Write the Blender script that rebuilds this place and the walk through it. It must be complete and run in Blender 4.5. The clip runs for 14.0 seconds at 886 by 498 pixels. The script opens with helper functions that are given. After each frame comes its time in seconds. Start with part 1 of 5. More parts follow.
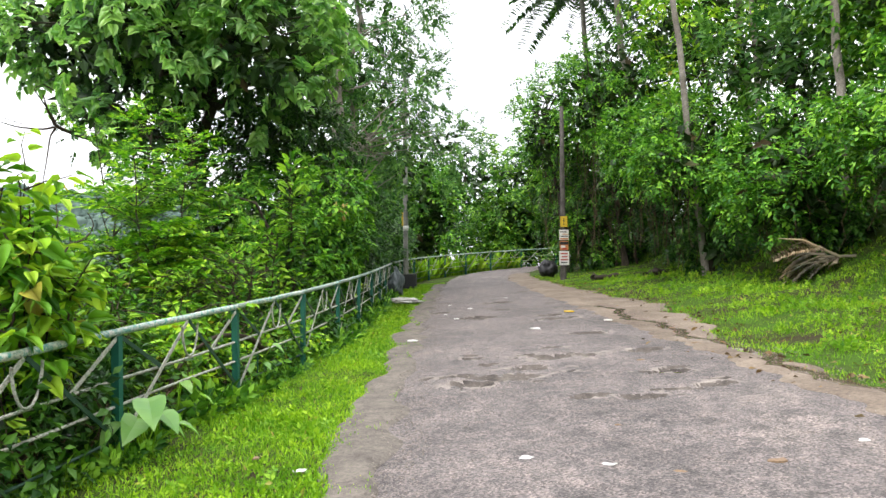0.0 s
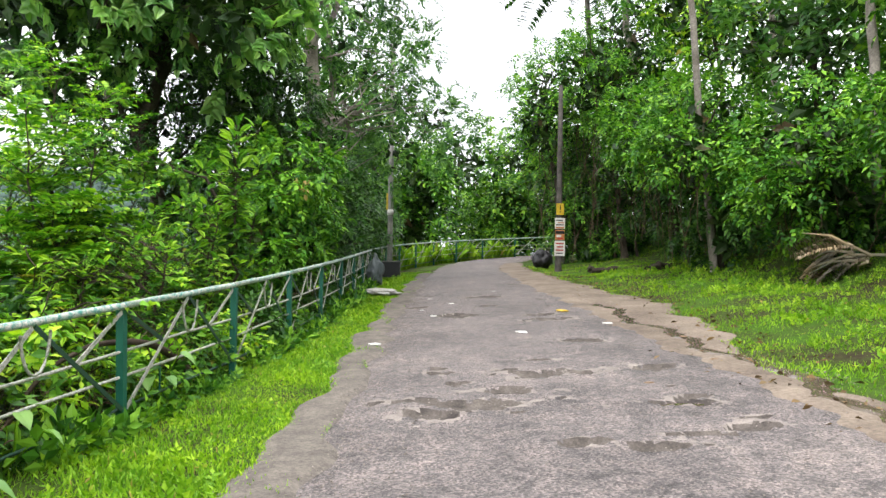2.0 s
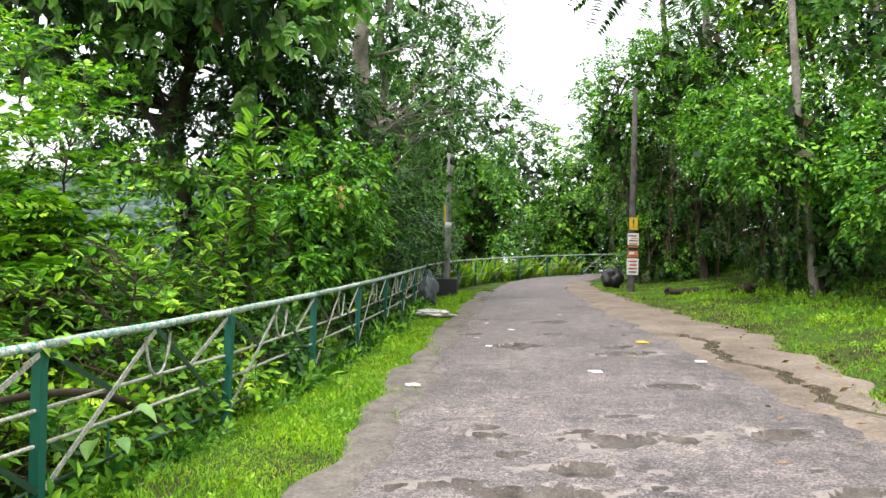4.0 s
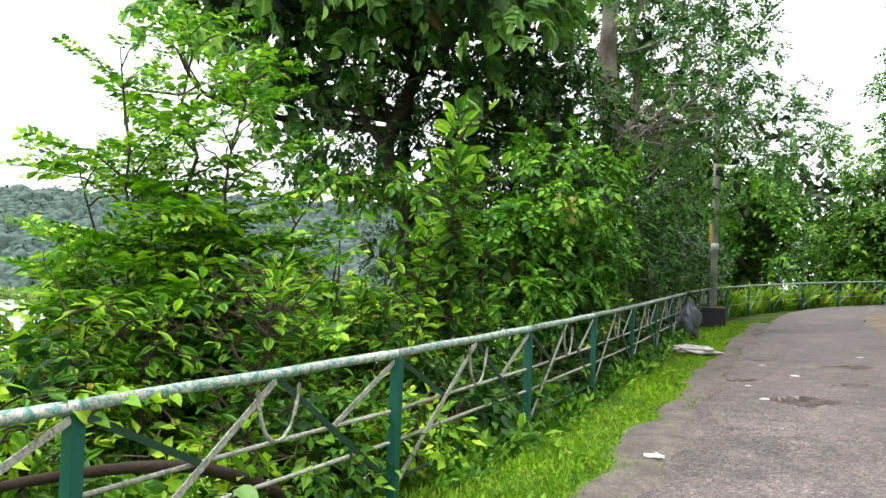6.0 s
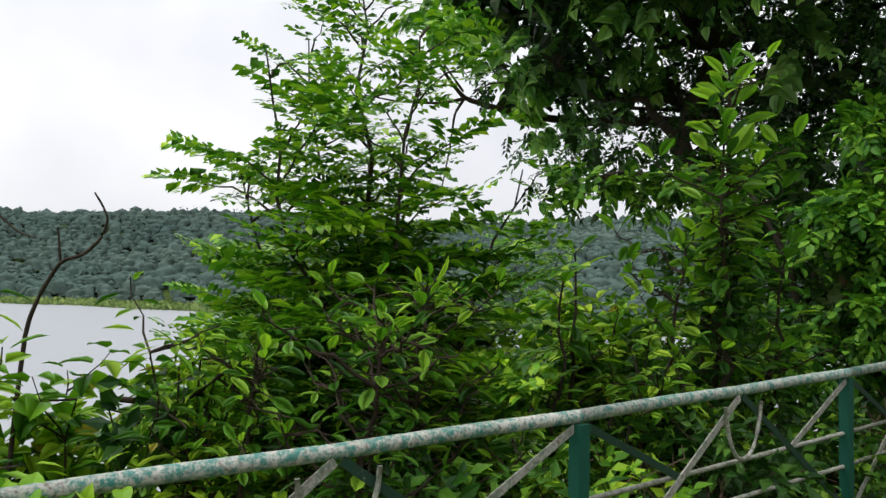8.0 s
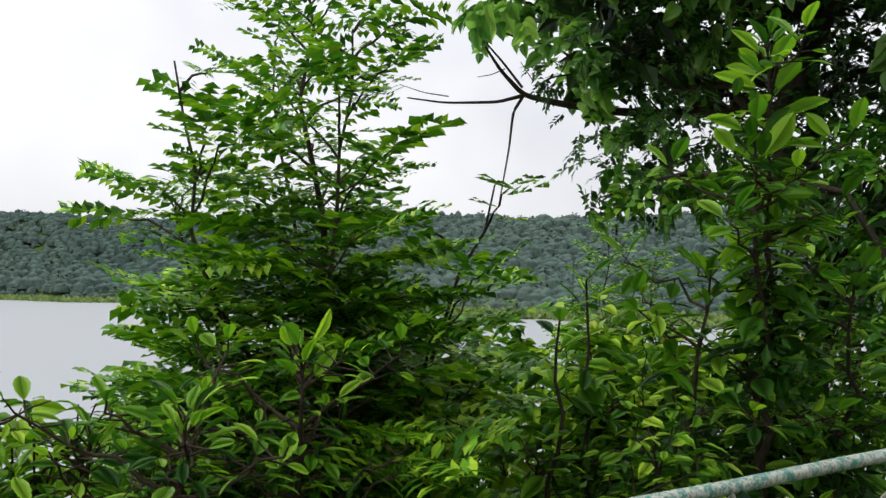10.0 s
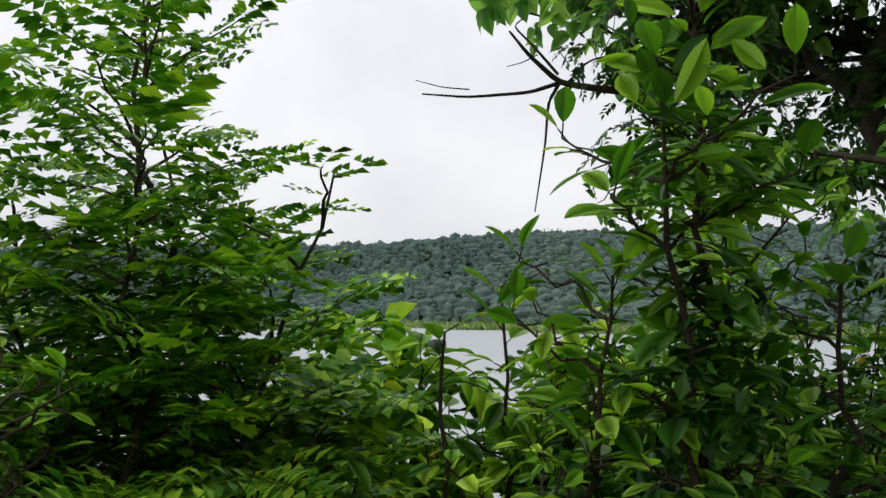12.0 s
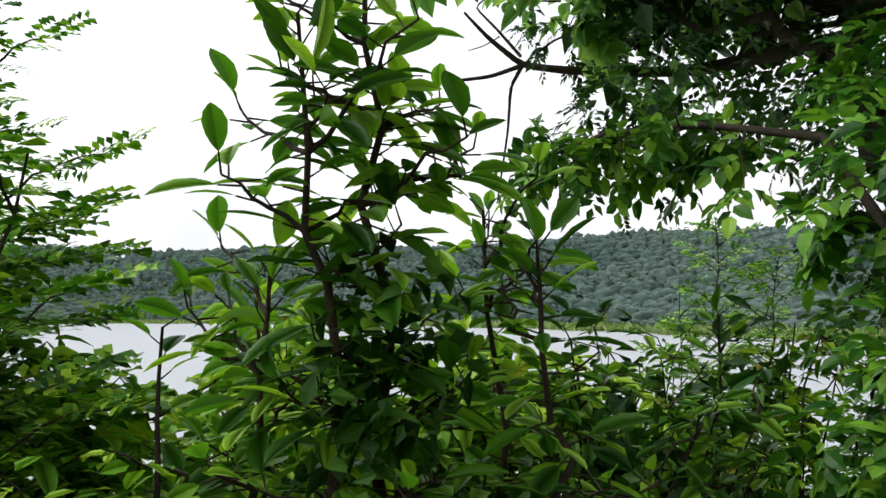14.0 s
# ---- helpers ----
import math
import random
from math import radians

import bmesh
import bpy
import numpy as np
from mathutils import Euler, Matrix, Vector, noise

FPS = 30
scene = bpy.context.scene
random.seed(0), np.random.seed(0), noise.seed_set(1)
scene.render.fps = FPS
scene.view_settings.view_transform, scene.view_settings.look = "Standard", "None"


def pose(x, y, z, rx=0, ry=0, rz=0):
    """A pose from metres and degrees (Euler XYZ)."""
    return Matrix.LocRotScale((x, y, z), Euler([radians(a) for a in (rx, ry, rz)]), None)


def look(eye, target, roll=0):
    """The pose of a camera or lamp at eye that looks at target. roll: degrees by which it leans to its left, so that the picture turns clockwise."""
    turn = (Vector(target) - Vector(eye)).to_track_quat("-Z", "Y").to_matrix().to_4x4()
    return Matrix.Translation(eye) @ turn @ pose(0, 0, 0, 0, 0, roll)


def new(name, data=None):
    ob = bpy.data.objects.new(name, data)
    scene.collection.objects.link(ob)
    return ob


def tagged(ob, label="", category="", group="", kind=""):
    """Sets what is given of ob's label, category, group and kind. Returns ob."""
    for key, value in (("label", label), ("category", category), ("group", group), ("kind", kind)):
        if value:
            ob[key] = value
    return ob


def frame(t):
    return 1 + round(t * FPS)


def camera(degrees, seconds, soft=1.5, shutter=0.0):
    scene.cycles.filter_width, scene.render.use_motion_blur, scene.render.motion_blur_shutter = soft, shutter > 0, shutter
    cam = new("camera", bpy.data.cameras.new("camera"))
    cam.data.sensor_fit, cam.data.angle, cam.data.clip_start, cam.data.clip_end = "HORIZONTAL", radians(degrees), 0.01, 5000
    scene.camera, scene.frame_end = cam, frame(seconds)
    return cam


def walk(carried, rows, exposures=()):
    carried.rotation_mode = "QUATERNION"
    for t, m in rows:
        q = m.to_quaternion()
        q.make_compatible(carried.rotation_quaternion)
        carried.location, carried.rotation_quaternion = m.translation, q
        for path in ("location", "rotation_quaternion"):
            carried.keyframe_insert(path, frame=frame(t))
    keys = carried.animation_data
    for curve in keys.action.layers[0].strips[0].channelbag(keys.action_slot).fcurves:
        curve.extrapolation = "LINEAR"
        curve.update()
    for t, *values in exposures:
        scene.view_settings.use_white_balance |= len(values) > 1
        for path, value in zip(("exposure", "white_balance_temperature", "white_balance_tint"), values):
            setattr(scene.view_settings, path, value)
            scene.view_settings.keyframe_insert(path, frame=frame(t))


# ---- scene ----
cam = camera(56.8, 14.0)
METRES, EYE, TILT, LEAN, TURN = 13.0, 1.48, 1.1, 0.5, 0.0
ROWS = [
    (0.0, 0.0, 0.0, 0.0, -0.0, -0.0, 0.0),
    (0.5, 0.0064, 0.0402, 0.0002, -1.11, -0.05, -0.05),
    (1.0, 0.016, 0.0777, -0.0013, -1.43, -0.19, -0.5),
    (1.5, 0.0228, 0.1155, -0.0007, -0.33, -0.78, -1.82),
    (2.0, 0.0263, 0.1562, 0.0016, -0.21, -0.97, -1.41),
    (2.5, 0.0296, 0.1949, 0.0034, 0.22, -0.79, -0.37),
    (5.0, 0.0339, 0.3913, 0.0015, 10.79, 0.46, -3.14),
    (5.5, 0.0326, 0.4301, 0.0014, 15.81, 0.84, -2.22),
    (6.0, 0.0319, 0.4656, 0.002, 22.55, 0.94, -2.24),
    (6.5, 0.0304, 0.5017, 0.0032, 35.33, 0.9, -3.4),
    (7.0, 0.0232, 0.5388, 0.0014, 40.52, 2.2, -3.6),
    (7.5, 0.0227, 0.5804, 0.0002, 43.57, 2.11, -2.09),
    (10.0, 0.0196, 0.7262, 0.0202, 57.41, 1.44, 0.23),
    (10.5, 0.0149, 0.7588, 0.0199, 57.54, 1.69, 0.26),
    (11.0, 0.0087, 0.791, 0.0181, 59.51, 2.02, -0.41),
    (11.5, 0.0074, 0.8256, 0.0149, 65.12, 2.78, 1.03),
    (12.0, 0.0061, 0.8618, 0.0138, 69.03, 3.0, 1.69),
    (12.5, 0.006, 0.8954, 0.0136, 70.14, 3.09, 0.62),
    (13.0, 0.0125, 0.9286, 0.0119, 75.26, 3.63, 0.64),
    (13.5, 0.0146, 0.9602, 0.0087, 75.99, 3.57, 0.75),
    (14.0, 0.0138, 0.9928, 0.0074, 77.74, 3.28, 1.59),
]
EXPOSURES = [(0.0, 0.82), (2.5, 0.89), (5.0, 1.02), (5.5, 1.02), (6.0, 0.82), (6.5, 0.3), (7.0, -0.2), (7.5, -0.3), (10.0, -0.34), (11.0, -0.40), (12.0, -0.45), (13.0, -0.40), (14.0, -0.12)]
walk(cam, [(t, pose(0, 0, EYE, TILT, LEAN, TURN) @ pose(METRES * x, METRES * y, METRES * z, 90 + pitch, roll, yaw)) for t, x, y, z, yaw, pitch, roll in ROWS], EXPOSURES)

# ---- world and light: a bright overcast sky ----
world = bpy.data.worlds.new("overcast_sky")
scene.world = world
world.use_nodes = True
wn, wl = world.node_tree.nodes, world.node_tree.links
wn.clear()
SUN_ELEV, SUN_ROT = radians(58), radians(200)
sky = wn.new("ShaderNodeTexSky")
sky.sky_type, sky.sun_disc = "NISHITA", False
sky.sun_elevation, sky.sun_rotation = SUN_ELEV, SUN_ROT
grey = wn.new("ShaderNodeHueSaturation")
grey.inputs["Saturation"].default_value = 0.12
cloud = wn.new("ShaderNodeTexNoise")
cloud.inputs["Scale"].default_value, cloud.inputs["Detail"].default_value = 2.2, 4.0
ramp = wn.new("ShaderNodeValToRGB")
ramp.color_ramp.elements[0].position, ramp.color_ramp.elements[0].color = 0.34, (9.9, 10.2, 11.1, 1)
ramp.color_ramp.elements[1].position, ramp.color_ramp.elements[1].color = 0.68, (15.2, 15.2, 15.6, 1)
blend = wn.new("ShaderNodeMixRGB")
blend.inputs[0].default_value = 0.85
bg = wn.new("ShaderNodeBackground")
bg.inputs["Strength"].default_value = 0.1
out = wn.new("ShaderNodeOutputWorld")
wl.new(sky.outputs[0], grey.inputs["Color"])
wl.new(cloud.outputs["Fac"], ramp.inputs[0])
wl.new(grey.outputs[0], blend.inputs[1])
high = wn.new("ShaderNodeTexCoord")
axes = wn.new("ShaderNodeSeparateXYZ")
lift = wn.new("ShaderNodeMapRange")
lift.inputs["From Min"].default_value, lift.inputs["From Max"].default_value = 0.0, 1.0
lift.inputs["To Min"].default_value, lift.inputs["To Max"].default_value = 0.84, 1.75
dome = wn.new("ShaderNodeVectorMath")
dome.operation = "SCALE"
wl.new(high.outputs["Generated"], axes.inputs[0])
wl.new(axes.outputs["Z"], lift.inputs["Value"])
wl.new(ramp.outputs[0], dome.inputs[0])
wl.new(lift.outputs[0], dome.inputs["Scale"])
wl.new(dome.outputs[0], blend.inputs[2])
wl.new(blend.outputs[0], bg.inputs["Color"])
wl.new(bg.outputs[0], out.inputs["Surface"])
sun = new("sun", bpy.data.lights.new("sun", "SUN"))
sun.data.energy, sun.data.angle, sun.data.color = 1.5, radians(25), (1.0, 0.97, 0.92)
sun.matrix_world = look((0, 0, 0), (-math.sin(SUN_ROT) * math.cos(SUN_ELEV), -math.cos(SUN_ROT) * math.cos(SUN_ELEV), -math.sin(SUN_ELEV)))


# ---- materials ----
def material(name, rough=0.6, spec=0.4, metal=0.0):
    m = bpy.data.materials.new(name)
    m.use_nodes = True
    n, l = m.node_tree.nodes, m.node_tree.links
    p = n["Principled BSDF"]
    p.inputs["Roughness"].default_value = rough
    p.inputs["Specular IOR Level"].default_value = spec
    p.inputs["Metallic"].default_value = metal
    return m, n, l, p


def noise_node(n, l, scale, detail=5.0, rough=0.6, coord="Object"):
    tc = n.new("ShaderNodeTexCoord")
    t = n.new("ShaderNodeTexNoise")
    t.inputs["Scale"].default_value, t.inputs["Detail"].default_value, t.inputs["Roughness"].default_value = scale, detail, rough
    l.new(tc.outputs[coord], t.inputs["Vector"])
    return t


def ramp_node(n, l, source, stops):
    r = n.new("ShaderNodeValToRGB")
    e = r.color_ramp.elements
    while len(e) < len(stops):
        e.new(0.5)
    for k, (pos, col) in zip(e, stops):
        k.position, k.color = pos, (*col, 1)
    l.new(source, r.inputs[0])
    return r


def mix_node(n, l, fac, a, b, mode="MIX"):
    m = n.new("ShaderNodeMixRGB")
    m.blend_type = mode
    for i, v in enumerate((fac, a, b)):
        if isinstance(v, (int, float)):
            m.inputs[i].default_value = v
        elif isinstance(v, tuple):
            m.inputs[i].default_value = (*v, 1)
        else:
            l.new(v, m.inputs[i])
    return m


def bump_node(n, l, p, height, strength, distance):
    b = n.new("ShaderNodeBump")
    b.inputs["Strength"].default_value, b.inputs["Distance"].default_value = strength, distance
    l.new(height, b.inputs["Height"])
    l.new(b.outputs[0], p.inputs["Normal"])


def two_tone(name, a, b, scale, rough=0.7, spec=0.3, bump=0.3, dist=0.01, fine=40.0, metal=0.0):
    """Mottled surface: a large and a fine noise between two colours, with relief."""
    m, n, l, p = material(name, rough, spec, metal)
    big, small = noise_node(n, l, scale), noise_node(n, l, fine, 6.0, 0.7)
    r = ramp_node(n, l, big.outputs["Fac"], [(0.32, a), (0.68, b)])
    g = ramp_node(n, l, small.outputs["Fac"], [(0.3, (0.55, 0.55, 0.55)), (0.7, (1.25, 1.25, 1.25))])
    mx = mix_node(n, l, 1.0, r.outputs[0], g.outputs[0], "MULTIPLY")
    l.new(mx.outputs[0], p.inputs["Base Color"])
    bump_node(n, l, p, small.outputs["Fac"], bump, dist)
    return m


def leaf_material(name, dark, mid, light, rough=0.4, trans=0.34, spec=0.2, odd=None):
    """Leaves: each leaf its own tone, some light passing through."""
    m, n, l, p = material(name, rough, spec)
    geo = n.new("ShaderNodeNewGeometry")
    stops = [(0.0, dark), (0.5, mid), (0.95, light)]
    if odd:
        stops += [(0.975, light), (0.99, odd)]
    r = ramp_node(n, l, geo.outputs["Random Per Island"], stops)
    big = noise_node(n, l, 1.3, 3.0)
    g = ramp_node(n, l, big.outputs["Fac"], [(0.3, (0.55, 0.68, 0.75)), (0.7, (1.35, 1.2, 0.95))])
    mx = mix_node(n, l, 1.0, r.outputs[0], g.outputs[0], "MULTIPLY")
    l.new(mx.outputs[0], p.inputs["Base Color"])
    tr = n.new("ShaderNodeBsdfTranslucent")
    warm = mix_node(n, l, 1.0, mx.outputs[0], (1.3, 1.45, 0.6), "MULTIPLY")
    l.new(warm.outputs[0], tr.inputs["Color"])
    ms = n.new("ShaderNodeMixShader")
    ms.inputs[0].default_value = trans
    l.new(p.outputs[0], ms.inputs[1])
    l.new(tr.outputs[0], ms.inputs[2])
    l.new(ms.outputs[0], n["Material Output"].inputs["Surface"])
    return m


M_LEAF_BRIGHT = leaf_material("leaf_bright", (0.03, 0.12, 0.010), (0.17, 0.40, 0.025), (0.46, 0.67, 0.06), trans=0.30, odd=(0.34, 0.30, 0.05))
M_LEAF_MID = leaf_material("leaf_mid", (0.015, 0.068, 0.009), (0.062, 0.185, 0.018), (0.22, 0.42, 0.04), trans=0.18)
M_LEAF_VINE = leaf_material("leaf_creeper", (0.016, 0.08, 0.010), (0.075, 0.235, 0.022), (0.23, 0.47, 0.045), trans=0.2)
# Tone of dark-leaved plants; also colours shade into shrub cores and hollows
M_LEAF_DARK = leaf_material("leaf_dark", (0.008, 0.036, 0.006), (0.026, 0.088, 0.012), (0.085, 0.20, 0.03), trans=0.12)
# Inner leaves: the shade inside a crown, put into the leaf colour
M_LEAF_SHADE = leaf_material("leaf_shade", (0.012, 0.026, 0.008), (0.022, 0.052, 0.012), (0.045, 0.085, 0.02), trans=0.05, spec=0.15, odd=(0.07, 0.05, 0.025))
M_LEAF_TEAK = leaf_material("leaf_broad", (0.08, 0.22, 0.055), (0.22, 0.43, 0.12), (0.38, 0.60, 0.22), rough=0.34, spec=0.5, trans=0.45)
M_LEAF_MIMOSA = leaf_material("leaf_feathery", (0.022, 0.10, 0.010), (0.13, 0.36, 0.028), (0.44, 0.68, 0.055), trans=0.16)
M_LEAF_COOL = leaf_material("leaf_cool", (0.022, 0.085, 0.022), (0.075, 0.195, 0.046), (0.16, 0.33, 0.08), trans=0.24)
M_GRASS_FAR = leaf_material("reed_far", (0.16, 0.24, 0.09), (0.21, 0.30, 0.11), (0.28, 0.36, 0.14), rough=0.8, trans=0.1, spec=0.1)
# Far woods: blue-grey distance haze is mixed into this base colour
M_LEAF_HAZE = two_tone("leaf_far_haze", (0.072, 0.112, 0.097), (0.105, 0.150, 0.125), 0.015, 0.95, 0.02, 0.2, 0.3, 0.35)
M_GRASS = leaf_material("grass_blade", (0.09, 0.22, 0.010), (0.18, 0.36, 0.015), (0.30, 0.48, 0.035), rough=0.5, trans=0.28, odd=(0.35, 0.30, 0.09))
M_DRY = leaf_material("dry_leaf", (0.06, 0.04, 0.025), (0.12, 0.08, 0.045), (0.22, 0.15, 0.085), rough=0.8, trans=0.15, spec=0.1)
M_BARK_DARK = two_tone("bark_dark", (0.035, 0.028, 0.02), (0.09, 0.075, 0.055), 3.0, 0.9, 0.15, 0.8, 0.02, 30.0)
M_BARK_GREY = two_tone("bark_grey", (0.17, 0.145, 0.12), (0.36, 0.32, 0.28), 2.0, 0.9, 0.15, 0.7, 0.02, 24.0)
M_TWIG = two_tone("bark_twig", (0.03, 0.022, 0.016), (0.07, 0.05, 0.035), 6.0, 0.85, 0.2, 0.5, 0.01, 60.0)
M_EDGE = two_tone("crumbled_edge", (0.11, 0.096, 0.083), (0.20, 0.173, 0.147), 5.0, 0.9, 0.2, 0.7, 0.02, 34.0)
M_SAND = two_tone("sandy_dirt", (0.13, 0.10, 0.078), (0.25, 0.20, 0.155), 1.2, 0.9, 0.2, 0.6, 0.02, 22.0)


def asphalt_material():
    m, n, l, p = material("worn_asphalt", 0.72, 0.35)
    big, mid, fine = noise_node(n, l, 0.55, 8.0, 0.65), noise_node(n, l, 4.5, 12.0, 0.82), noise_node(n, l, 85.0, 3.0, 0.8)
    vor = n.new("ShaderNodeTexVoronoi")
    vor.inputs["Scale"].default_value = 72.0
    l.new(big.inputs["Vector"].links[0].from_socket, vor.inputs["Vector"])
    base = ramp_node(n, l, big.outputs["Fac"], [(0.3, (0.092, 0.080, 0.078)), (0.55, (0.145, 0.126, 0.122)), (0.75, (0.20, 0.172, 0.158))])
    patch = ramp_node(n, l, mid.outputs["Fac"], [(0.36, (0.36, 0.345, 0.34)), (0.47, (0.95, 0.95, 0.95)), (0.62, (1.6, 1.54, 1.48))])
    grit = ramp_node(n, l, vor.outputs["Color"], [(0.18, (0.48, 0.48, 0.48)), (0.55, (0.98, 0.98, 0.98)), (0.9, (1.75, 1.7, 1.64))])
    a = mix_node(n, l, 1.0, base.outputs[0], patch.outputs[0], "MULTIPLY")
    b = mix_node(n, l, 1.0, a.outputs[0], grit.outputs[0], "MULTIPLY")
    l.new(b.outputs[0], p.inputs["Base Color"])
    cell = n.new("ShaderNodeTexVoronoi")
    cell.feature = "DISTANCE_TO_EDGE"
    cell.inputs["Scale"].default_value = 0.9
    warp = mix_node(n, l, 0.22, big.inputs["Vector"].links[0].from_socket, mid.outputs["Color"])
    l.new(warp.outputs[0], cell.inputs["Vector"])
    crack = ramp_node(n, l, cell.outputs["Distance"], [(0.0, (0.35, 0.33, 0.32)), (0.012, (1, 1, 1))])
    where = ramp_node(n, l, mid.outputs["Fac"], [(0.52, (0, 0, 0)), (0.58, (1, 1, 1))])
    b2 = mix_node(n, l, where.outputs[0], b.outputs[0], crack.outputs[0], "MULTIPLY")
    l.new(b2.outputs[0], p.inputs["Base Color"])
    wet = ramp_node(n, l, mid.outputs["Fac"], [(0.3, (0.45, 0.45, 0.45)), (0.55, (0.8, 0.8, 0.8))])
    l.new(wet.outputs[0], p.inputs["Roughness"])
    bump_node(n, l, p, vor.outputs["Distance"], 1.0, 0.012)
    return m


def ground_material():
    m, n, l, p = material("ground_cover", 0.95, 0.1)
    big, fine = noise_node(n, l, 0.8, 6.0), noise_node(n, l, 14.0, 8.0, 0.75)
    r = ramp_node(n, l, big.outputs["Fac"], [(0.32, (0.045, 0.036, 0.022)), (0.45, (0.05, 0.07, 0.018)), (0.62, (0.055, 0.12, 0.014))])
    g = ramp_node(n, l, fine.outputs["Fac"], [(0.3, (0.5, 0.5, 0.5)), (0.7, (1.4, 1.35, 1.2))])
    mx = mix_node(n, l, 1.0, r.outputs[0], g.outputs[0], "MULTIPLY")
    l.new(mx.outputs[0], p.inputs["Base Color"])
    bump_node(n, l, p, fine.outputs["Fac"], 0.8, 0.04)
    return m


def paint_material(name, paint, rust_amount=0.52, primer=(0.42, 0.41, 0.36)):
    """Old painted iron: paint worn through to pale primer and rust."""
    m, n, l, p = material(name, 0.55, 0.4)
    big, fine = noise_node(n, l, 24.0, 8.0, 0.85), noise_node(n, l, 60.0, 4.0)
    under = ramp_node(n, l, fine.outputs["Fac"], [(0.30, (0.13, 0.085, 0.055)), (0.5, primer)])
    mask = ramp_node(n, l, big.outputs["Fac"], [(rust_amount, (0, 0, 0)), (rust_amount + 0.09, (1, 1, 1))])
    mx = mix_node(n, l, mask.outputs[0], paint, under.outputs[0])
    l.new(mx.outputs[0], p.inputs["Base Color"])
    bump_node(n, l, p, fine.outputs["Fac"], 0.25, 0.003)
    return m


def water_material(name, tint, rough, bump_scale, bump):
    m, n, l, p = material(name, rough, 0.5)
    p.inputs["Base Color"].default_value = (*tint, 1)
    t = noise_node(n, l, bump_scale, 4.0)
    bump_node(n, l, p, t.outputs["Fac"], bump, 0.05)
    return m


def plain(name, col, rough=0.5, spec=0.4, metal=0.0):
    return two_tone(name, tuple(0.82 * c for c in col), col, 5.0, rough, spec, 0.1, 0.002, 60.0, metal)


M_GRAVEL = two_tone("exposed_gravel", (0.05, 0.042, 0.038), (0.16, 0.136, 0.117), 5.0, 0.9, 0.2, 0.9, 0.02, 55.0)
M_SILT = two_tone("dried_silt", (0.175, 0.15, 0.135), (0.29, 0.25, 0.22), 3.0, 0.85, 0.25, 0.4, 0.008, 60.0)
M_ASPHALT, M_GROUND = asphalt_material(), ground_material()
M_POST = paint_material("green_painted_iron", (0.008, 0.09, 0.06), 0.66)
M_RAIL = paint_material("worn_pale_rail", (0.05, 0.22, 0.18), 0.445, (0.52, 0.52, 0.46))
M_BRACE = paint_material("rusty_pale_bar", (0.16, 0.20, 0.15), 0.42)
M_BRACE_DARK = paint_material("dark_green_bar", (0.015, 0.05, 0.03), 0.60)
M_LAKE = water_material("lake_water", (0.30, 0.32, 0.335), 0.38, 0.8, 0.05)
M_PUDDLE = water_material("muddy_puddle", (0.095, 0.072, 0.05), 0.12, 9.0, 0.03)


# ---- mesh helpers ----


def tri_mesh(name, verts, faces, mat, smooth=False):
    me = bpy.data.meshes.new(name)
    verts, faces = np.asarray(verts, np.float32), np.asarray(faces, np.int32)
    me.vertices.add(len(verts))
    me.vertices.foreach_set("co", verts.ravel())
    me.loops.add(faces.size)
    me.loops.foreach_set("vertex_index", faces.ravel())
    me.polygons.add(len(faces))
    me.polygons.foreach_set("loop_start", np.arange(len(faces), dtype=np.int32) * faces.shape[1])
    me.update(calc_edges=True)
    me.polygons.foreach_set("use_smooth", np.full(len(faces), smooth))
    me.materials.append(mat)
    return me


def put(name, me, parent=None, label=""):
    ob = new(name, me)
    if parent:
        ob.parent = parent
        ob.matrix_parent_inverse = parent.matrix_basis.inverted()
    if label:
        ob["label"] = label
    return ob


def part(name, bm, mat, parent=None, label=""):
    me = bpy.data.meshes.new(name)
    bm.to_mesh(me)
    bm.free()
    me.materials.append(mat)
    return put(name, me, parent, label)


def thing(name, at, label, category, group="", kind=""):
    ob = new(name)
    ob.location = at
    ob.empty_display_size = 0.1
    ob.matrix_basis = Matrix.Translation(at)
    return tagged(ob, label, category, group, kind)


def unit(v):
    return v / np.maximum(np.linalg.norm(v, axis=-1, keepdims=True), 1e-9)


